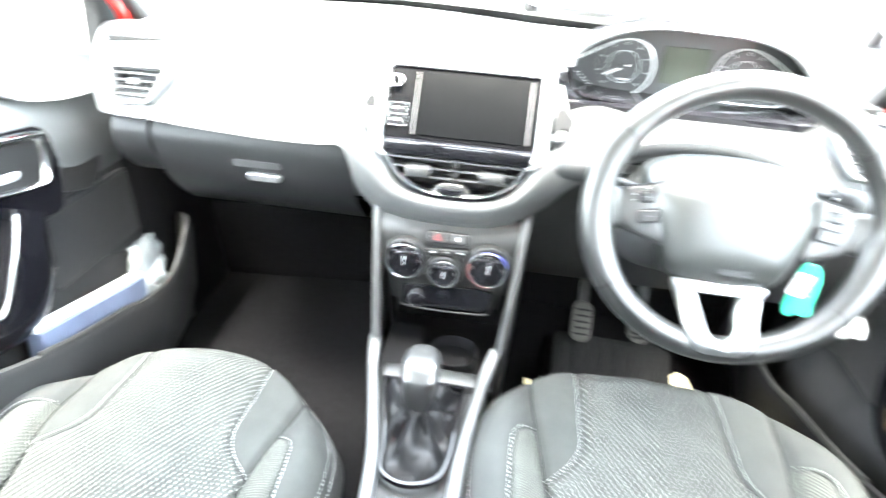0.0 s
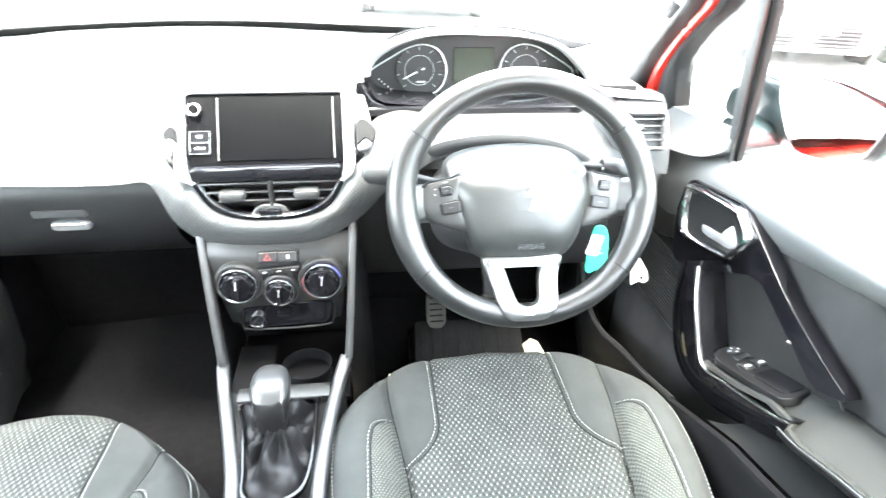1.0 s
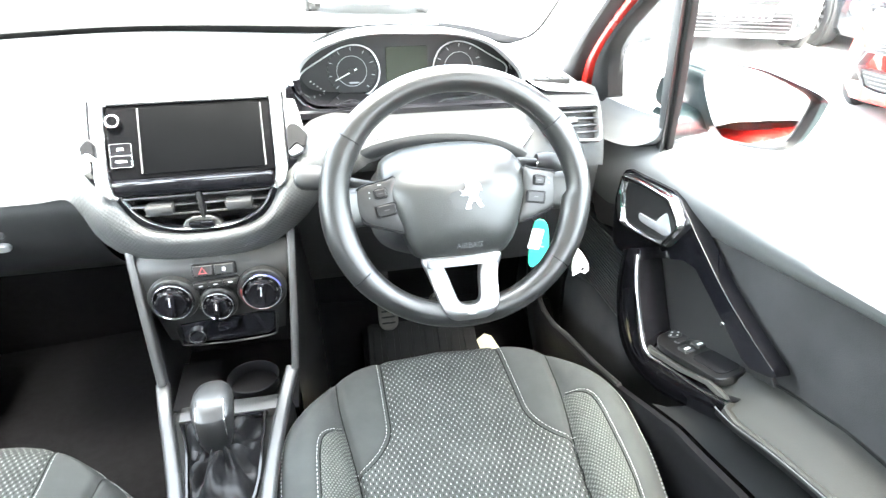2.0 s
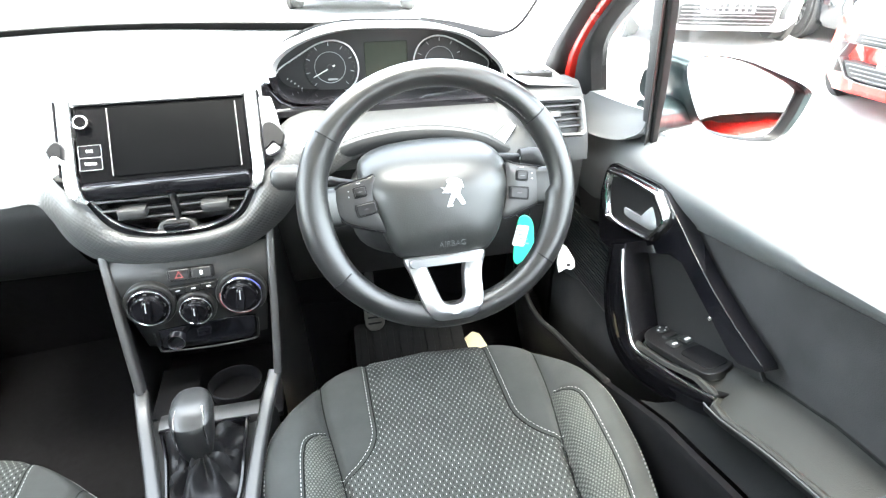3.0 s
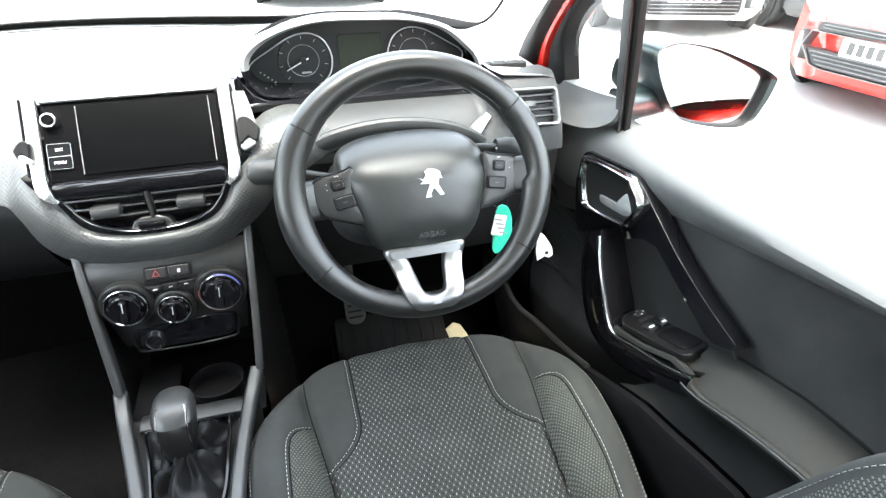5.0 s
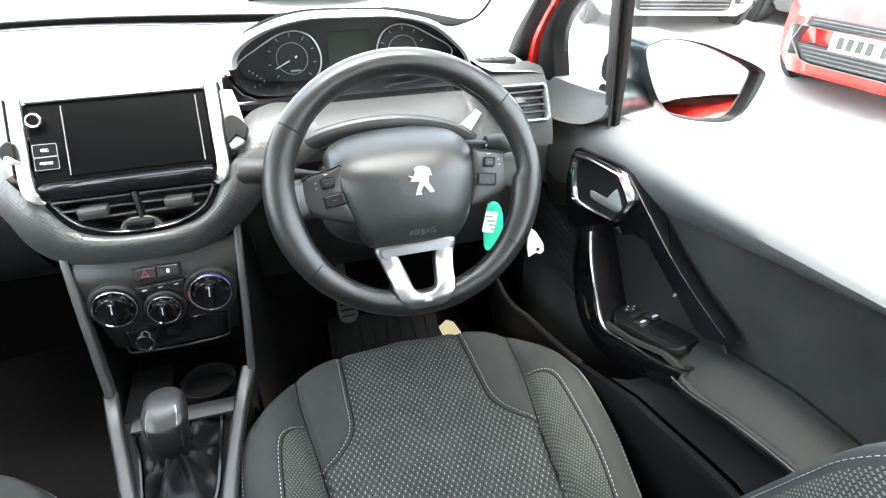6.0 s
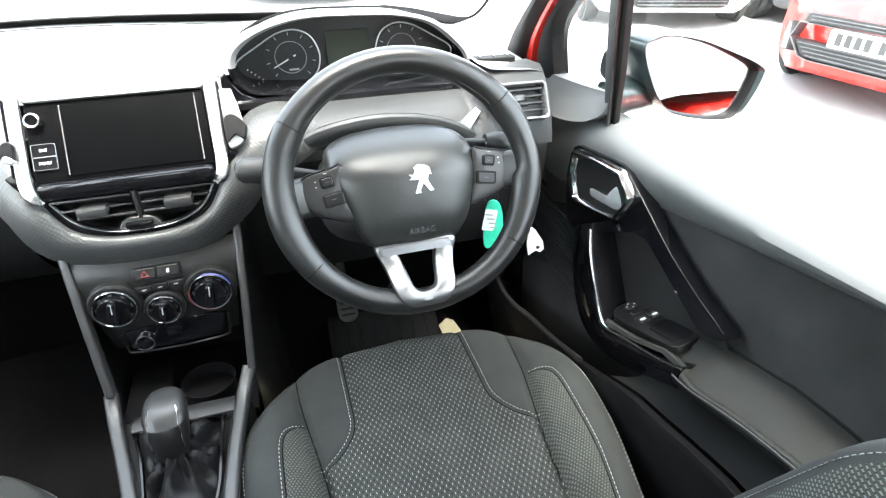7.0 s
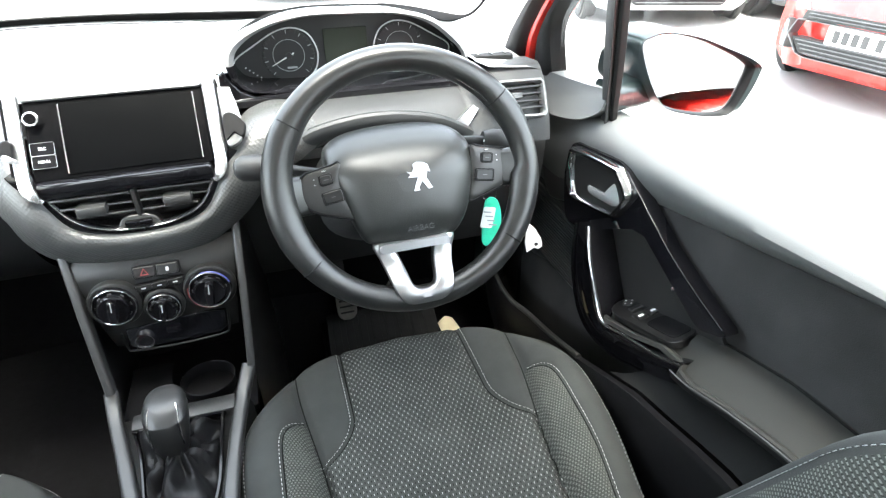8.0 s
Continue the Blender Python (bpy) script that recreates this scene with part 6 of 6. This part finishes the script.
def mrow(k, y, ext=0.0):
    out = []
    for p in glp:
        q = gc + (p - gc) * k
        q.x += ext * ease(q.x, 0.84, 0.92)
        out.append(Vector((q.x, y + ty(q), q.z)))
    return out


# the teal is the window glass's tint on the light, put into the base colour
MIRRORCAP = mat("mirror_paint_with_glass_tint", (0.010, 0.017, 0.018), 0.3, 0, 0.15, 12.0, 0.0, 0, 0.3)
part("mirror_glass", loft([mrow(0.99, 0.004), mrow(0.5, 0.004), mrow(0.02, 0.004)], True, False, True), MIRRORGLASS, mir, "silvered mirror glass")
part("mirror_housing", loft([mrow(0.985, 0.010), mrow(1.0, -0.002), mrow(1.03, -0.010, 0.010), mrow(1.055, 0.0, 0.014), mrow(1.065, 0.03, 0.012), mrow(1.04, 0.07, 0.006), mrow(0.85, 0.105, 0.0), mrow(0.4, 0.12, 0.0)], True, False, True), MIRRORCAP, mir, "dark teal mirror housing")
part("mirror_rim", loft([mrow(0.972, 0.003), mrow(0.982, -0.004), mrow(1.004, -0.007), mrow(1.022, -0.0095), mrow(1.026, -0.004)], True), RECESS, mir, "thin black rim round the glass")
part("mirror_foot", slab([(p.x, p.y) for p in smooth_path([(-0.158, 0.818, 0), (-0.160, 0.852, 0), (-0.146, 0.866, 0), (-0.095, 0.884, 0), (-0.062, 0.890, 0), (-0.054, 0.85, 0), (-0.06, 0.815, 0), (-0.10, 0.810, 0)], 4, True)], basis((0.748, 0, 0), (0, -1, 0), (0, 0, 1)), 0.03, 0.008), MIRRORCAP, mir, "dark teal inner face of the mirror foot")
part("mirror_arm", sweep([(0.70, 0.05, 0.815), (0.74, 0.05, 0.818), (0.80, 0.055, 0.825)], rrect(0.06, 0.045, 0.015), False, (0, 0, 1)), MIRRORCAP, mir, "black mirror arm")

# ---- pedals and footwell ----
def pedal(x, y, z, w, h, label):
    p = thing("pedal", (x, y, 0.2), label, "pedal", "pedals")
    m_ = basis((x, y, z), (1, 0, 0), (0, 0.55, 1))
    part("pad", slab(rrect(w, h, w * 0.45), m_, 0.012, 0.003), PEDALRUBBER, p, "worn rubber pedal pad")
    for k in range(5):
        part("pad_rib", slab(rrect(w * 0.7, 0.004, 0.0015), at(m_, 0, (k - 2) * h * 0.15, 0.0022), 0.003, 0.001), RUBBER, p)
    part("lever", sweep([(x, y + 0.015, z), (x, y + 0.10, z + 0.12), (x, y + 0.16, z + 0.28)], rrect(0.012, 0.02, 0.003), False, (1, 0, 0)), DARK, p)


pedal(0.277, 0.29, 0.325, 0.044, 0.088, "worn oval clutch pedal")
pedal(0.395, 0.27, 0.34, 0.055, 0.06, "dark rubber brake pedal pad")
matt = thing("heel_mat", (0.35, 0.26, 0.2), "ribbed black rubber heel mat under the pedals", "floor mat")
MM = basis((0.352, 0.262, 0.245), (1, -0.05, 0), (0.05, 1, 0.5))
part("mat_sheet", slab(rrect(0.25, 0.115, 0.01), MM, 0.008, 0.002), RUBBER, matt)
for k in range(8):
    part("mat_rib", slab(rrect(0.018, 0.09, 0.006), at(MM, -0.105 + 0.03 * k, 0, 0.004), 0.006, 0.002), RUBBER, matt)
part("mat_base", box((0.352, 0.22, 0.175), (0.27, 0.3, 0.09), 0.01), CARPET, matt)
pp = thing("paper_sheet", (0.50, 0.17, 0.25), "corner of a yellowed paper mat on the floor", "paper")
part("sheet", slab([(-0.05, -0.05), (0.045, -0.05), (0.03, 0.03), (0.015, 0.04), (-0.05, 0.0)], basis((0.495, 0.252, 0.212), (1, 0.05, 0), (0.0, 1, 0.2)), 0.002, 0.0005), PAPER, pp)
p2 = thing("paper_strip", (0.16, 0.15, 0.2), "folded strip of brown paper beside the tunnel", "paper")
part("strip", slab([(-0.006, -0.07), (0.006, -0.07), (0.008, 0.03), (-0.004, 0.03)], basis((0.167, 0.12, 0.26), (1, 0.1, 0), (0.1, 0.6, 0.8)), 0.002, 0.0005), PAPER, p2)

# ---- passenger door pocket contents ----
BLUEBOX = mat("blue_document_wallet", (0.085, 0.102, 0.150), 0.45, 0, 0.2, 20.0)
PLASTICBAG = clear_glass("crumpled_clear_film", (0.9, 0.93, 0.94), 1.0)
pb = PLASTICBAG.node_tree
milk = pb.nodes.new("ShaderNodeBsdfDiffuse")
milk.inputs["Color"].default_value = (0.55, 0.6, 0.62, 1)
blend = pb.nodes.new("ShaderNodeMixShader")
blend.inputs["Fac"].default_value = 0.35
pb.links.new(pb.nodes["Mix Shader"].outputs[0], blend.inputs[1])
pb.links.new(milk.outputs[0], blend.inputs[2])
pb.links.new(blend.outputs[0], pb.nodes["Material Output"].inputs["Surface"])
bx = thing("document_wallet", (-0.655, 0.06, 0.30), "blue document wallet with white top edge in the door pocket", "document wallet")
BMX = basis((-0.652, 0.045, 0.392), (0.03, 1, -0.22), (-0.05, 0.22, 1))
part("cover", slab(rrect(0.26, 0.11, 0.006), at(BMX, 0, -0.04, 0.016), 0.032, 0.004), BLUEBOX, bx)
part("page_edge", slab(rrect(0.262, 0.014, 0.005), at(BMX, 0, 0.018, 0.008), 0.018, 0.004), WHITEPLASTIC, bx, "white page edge")
bag = thing("plastic_bag", (-0.65, 0.24, 0.30), "crumpled clear plastic bag in the door pocket", "plastic bag")
random.seed(5)
rows = []
for k in range(9):
    t = k / 8
    rows.append([(-0.655 + 0.03 * (1 - 0.5 * t) * math.cos(a) * random.uniform(0.6, 1.3), 0.215 + 0.05 * (1 - 0.3 * t) * math.sin(a) * random.uniform(0.6, 1.3), 0.31 + 0.13 * t + random.uniform(-0.008, 0.008)) for a in np.linspace(0, 2 * math.pi, 15)[:-1]])
part("film", loft(rows, True), PLASTICBAG, bag, "", False)


# ---- parked cars ----
TYRE = mat("tyre_rubber", (0.02, 0.02, 0.021), 0.85, 0, 0.2, 20.0, 0.4, 200.0)
ALLOY = mat("alloy_wheel", (0.3, 0.305, 0.31), 0.3, 0.8, 0.08)
DARKGLASS = mat("tinted_car_glass", (0.015, 0.018, 0.02), 0.05, 0, 0.1, 2.0, 0, 0, 0.5)
HEADLAMP = mat("headlamp_lens", (0.22, 0.23, 0.25), 0.1, 0.3, 0.15, 12.0, 0, 0, 0.8)
GREY = mat("dark_grey_car_paint", (0.035, 0.038, 0.042), 0.25, 0.4, 0.08, 8.0, 0, 0, 1.0)
PALEPAINT = mat("pale_silver_car_paint", (0.55, 0.56, 0.57), 0.25, 0.3, 0.05, 8.0, 0, 0, 1.0)
BARCHROME = mat("dull_grille_bar", (0.12, 0.12, 0.125), 0.35, 0.6, 0.08)
PLATE = mat("white_number_plate", (0.75, 0.75, 0.72), 0.4, 0, 0.03)
BARS = mat("plate_dark_bars", (0.03, 0.03, 0.03), 0.5)


def parked_car(paint, label, big_grille):
    """A small hatchback, nose towards -y, tyres on z = 0, its origin under the front bumper."""
    car = thing("parked_car", (0, 0, 0), label, "car", "parked cars")
    secs = ((-0.02, 0.50, 0.20, 0.36, 0.42), (0.0, 0.60, 0.17, 0.46, 0.56), (0.05, 0.70, 0.16, 0.54, 0.66), (0.14, 0.78, 0.16, 0.60, 0.73), (0.3, 0.84, 0.17, 0.65, 0.78), (0.55, 0.87, 0.18, 0.71, 0.85), (0.95, 0.87, 0.20, 0.80, 0.95), (1.3, 0.87, 0.20, 0.88, 0.98),
            (2.2, 0.87, 0.20, 0.92, 0.98), (3.2, 0.87, 0.20, 0.94, 1.0), (3.7, 0.82, 0.26, 0.92, 0.98), (3.95, 0.68, 0.36, 0.80, 0.86))
    rows = []
    for y, w, zb, zs, zt in secs:
        rows.append([Vector((k * w, y + 0.16 * (abs(k) ** 3 if y < 0.3 else 0), z)) for k, z in ((-0.9, zb), (-0.98, zb + 0.08), (-1.0, lerp(zb, zs, 0.5)), (-0.985, zs - 0.05), (-0.94, zs), (-0.75, lerp(zs, zt, 0.65)), (-0.4, zt - 0.005), (0, zt),
                     (0.4, zt - 0.005), (0.75, lerp(zs, zt, 0.65)), (0.94, zs), (0.985, zs - 0.05), (1.0, lerp(zb, zs, 0.5)), (0.98, zb + 0.08), (0.9, zb))])
    part("body", loft(rows, True, False, True), paint, car, "painted car body")
    rows = []
    for y, w, z in ((0.95, 0.72, 0.95), (1.25, 0.70, 1.14), (1.65, 0.64, 1.36), (2.2, 0.63, 1.43), (3.0, 0.62, 1.40), (3.55, 0.58, 1.22), (3.85, 0.60, 0.95)):
        rows.append([Vector((k * w * (1 + 0.18 * (1 - h)), y, lerp(0.9, z, h))) for k, h in ((-1, 0), (-1, 0.5), (-0.95, 0.9), (-0.8, 1), (0, 1.02), (0.8, 1), (0.95, 0.9), (1, 0.5), (1, 0))])
    part("glasshouse", loft(rows), DARKGLASS, car, "dark tinted windows")
    part("roof", loft([[(k * 0.60, y, z - 0.03 * k * k) for k in np.linspace(-1, 1, 7)] for y, z in ((1.66, 1.385), (2.2, 1.455), (3.0, 1.425), (3.4, 1.31))]), paint, car, "painted roof")
    NM = basis((0, -0.030, 0), (1, 0, 0), (0, 0.04, 1))
    if big_grille:
        part("lower_grille", slab(rrect(0.95, 0.20, 0.06), at(NM, 0, 0.34, 0.02), 0.12, 0.01), DARK, car, "black lower grille")
        for k in range(5):
            part("grille_bar", box((0, -0.052, 0.27 + 0.035 * k), (0.88, 0.02, 0.008), 0.002), BARCHROME, car)
        part("upper_grille", slab(rrect(0.62, 0.10, 0.04), at(NM, 0, 0.55, 0.01), 0.12, 0.01), DARK, car, "black upper grille")
    else:
        part("grille_surround", frame_slab([(-0.50, 0.515), (0.50, 0.515), (0.54, 0.415), (0.44, 0.295), (0.36, 0.28), (-0.36, 0.28), (-0.44, 0.295), (-0.54, 0.415)], [(-0.491, 0.509), (0.491, 0.509), (0.528, 0.415), (0.434, 0.301), (0.354, 0.287), (-0.354, 0.287), (-0.434, 0.301), (-0.528, 0.415)], at(NM, 0, 0, 0.02), 0.1, 0.006), BARCHROME, car, "thin chrome grille outline")
        part("lower_grille", slab([(-0.50, 0.40), (0.50, 0.40), (0.43, 0.31), (0.34, 0.295), (-0.34, 0.295), (-0.43, 0.31)], at(NM, 0, 0, 0.010), 0.1, 0.008), DARK, car, "black mesh lower grille")
        for k in range(4):
            part("grille_bar", box((0, -0.032 + 0.001 * k, 0.31 + 0.025 * k), (0.78 + 0.05 * k, 0.014, 0.006), 0.002), BARCHROME, car)
        part("upper_grille", slab([(-0.46, 0.575), (0.46, 0.575), (0.48, 0.52), (-0.48, 0.52)], at(NM, 0, 0, 0.008), 0.12, 0.006), DARK, car, "slim black upper grille")
        for k in range(2):
            part("grille_bar", box((0, -0.018, 0.538 + 0.02 * k), (0.86, 0.02, 0.005), 0.002), BARCHROME, car)
    pl = part("number_plate", slab(rrect(0.52, 0.112, 0.008), at(NM, 0, 0.45 if not big_grille else 0.415, 0.03), 0.03, 0.002), PLATE, car, "white plate with dark bars")
    for k in range(7):
        part("plate_bar", slab(rrect(0.042, 0.075, 0.004, 1), at(NM, -0.195 + 0.062 * k + (0.03 if k > 3 else 0), 0.45 if not big_grille else 0.415, 0.0315), 0.001, 0.0002), BARS, pl)
    for s in (1, -1):
        HMX = basis((s * 0.66, 0.20, 0.61), (1, 0.75 * s, 0), (0, 0.5, 1))
        hl = [(-0.17, -0.05), (0.10, -0.03), (0.17, 0.10), (0.12, 0.13), (-0.10, 0.05)]
        hl = [(s * x, y) for x, y in hl]
        part("headlamp", slab(hl if s > 0 else hl[::-1], at(HMX, 0, 0, 0.015), 0.08, 0.015, None, 0.01), HEADLAMP, car, "clear glass headlamp")
        FMX = basis((s * 0.63, 0.135, 0.33), (1, 0.75 * s, 0), (0, 0.1, 1))
        fl = [(s * x, y) for x, y in ((-0.04, -0.06), (0.02, -0.07), (0.06, 0.02), (0.05, 0.10), (0.02, 0.10), (-0.03, 0.0))]
        fl = fl if s > 0 else fl[::-1]
        fo = part("fog_lamp_housing", slab([(x * 1.35, y * 1.15 + 0.03) for x, y in fl], at(FMX, 0, 0, 0.03), 0.06, 0.01), DARK, car, "black fog lamp surround")
        part("fog_lamp", slab([(x * 1.15, y * 0.98 + 0.03) for x, y in fl], at(FMX, 0, 0, 0.036), 0.02, 0.006), HEADLAMP, fo, "clear glass fog lamp")
        for y in (0.72, 3.2):
            cxw = Vector((s * 0.80, y, 0.305))
            wm_ = basis(cxw, (0, s, 0), (0, 0, 1))
            part("wheel_arch", disc(at(wm_, 0, 0, 0.072), 0.345, 0.06, 32, 0.004), DARK, car)
            prof = [(0.205, -0.095), (0.27, -0.10), (0.30, -0.085), (0.305, -0.06), (0.305, 0.06), (0.30, 0.085), (0.27, 0.10), (0.205, 0.095)]
            rows = [[wm_ @ Vector((r_ * math.cos(a), r_ * math.sin(a), d)) for r_, d in prof] for a in np.linspace(0, 2 * math.pi, 41)[:-1]]
            ty_ = part("tyre", loft(rows, True, True), TYRE, car, "black tyre")
            part("rim_dish", disc(at(wm_, 0, 0, 0.055), 0.208, 0.05, 32, 0.004), DARK, ty_)
            part("rim", frame_slab(ring(0.210, 36), ring(0.192, 36), at(wm_, 0, 0, 0.092), 0.05, 0.004), ALLOY, ty_, "alloy rim")
            part("hub_cap", disc(at(wm_, 0, 0, 0.088), 0.04, 0.03, 20, 0.004), ALLOY, ty_)
            for k in range(10):
                sm_ = wm_ @ Matrix.Rotation(k * math.pi / 5, 4, "Z")
                part("spoke", slab([(0.03, -0.016), (0.197, -0.011), (0.197, 0.011), (0.03, 0.016)], at(sm_, 0, 0, 0.088), 0.02, 0.004), ALLOY, ty_)
    return car


def stand(x, y, dx, dy):
    """Pose of a car whose nose points along (dx, dy)."""
    return pose(x, y, GZ, 0, 0, math.degrees(math.atan2(dy, dx)) + 90)


red = parked_car(RED, "red parked hatchback with chrome grille surround", False)
red.matrix_basis = stand(3.82, 1.93, -0.985, -0.15)
dark = parked_car(GREY, "dark grey parked hatchback with barred grille", True)
dark.matrix_basis = stand(6.25, 3.95, -0.34, -0.94)
pale = parked_car(PALEPAINT, "pale silver parked hatchback with dark barred grille", True)
pale.matrix_basis = stand(4.35, 4.45, -0.34, -0.94)
copy_thing(dark, stand(0.8, 7.3, -0.23, -0.97))
copy_thing(red, stand(9.0, 3.9, -0.7, -0.7))
# added car outside the view, placed only to reflect red in the door mirror
copy_thing(red, stand(1.98, -0.3, 0.0, 1.0))
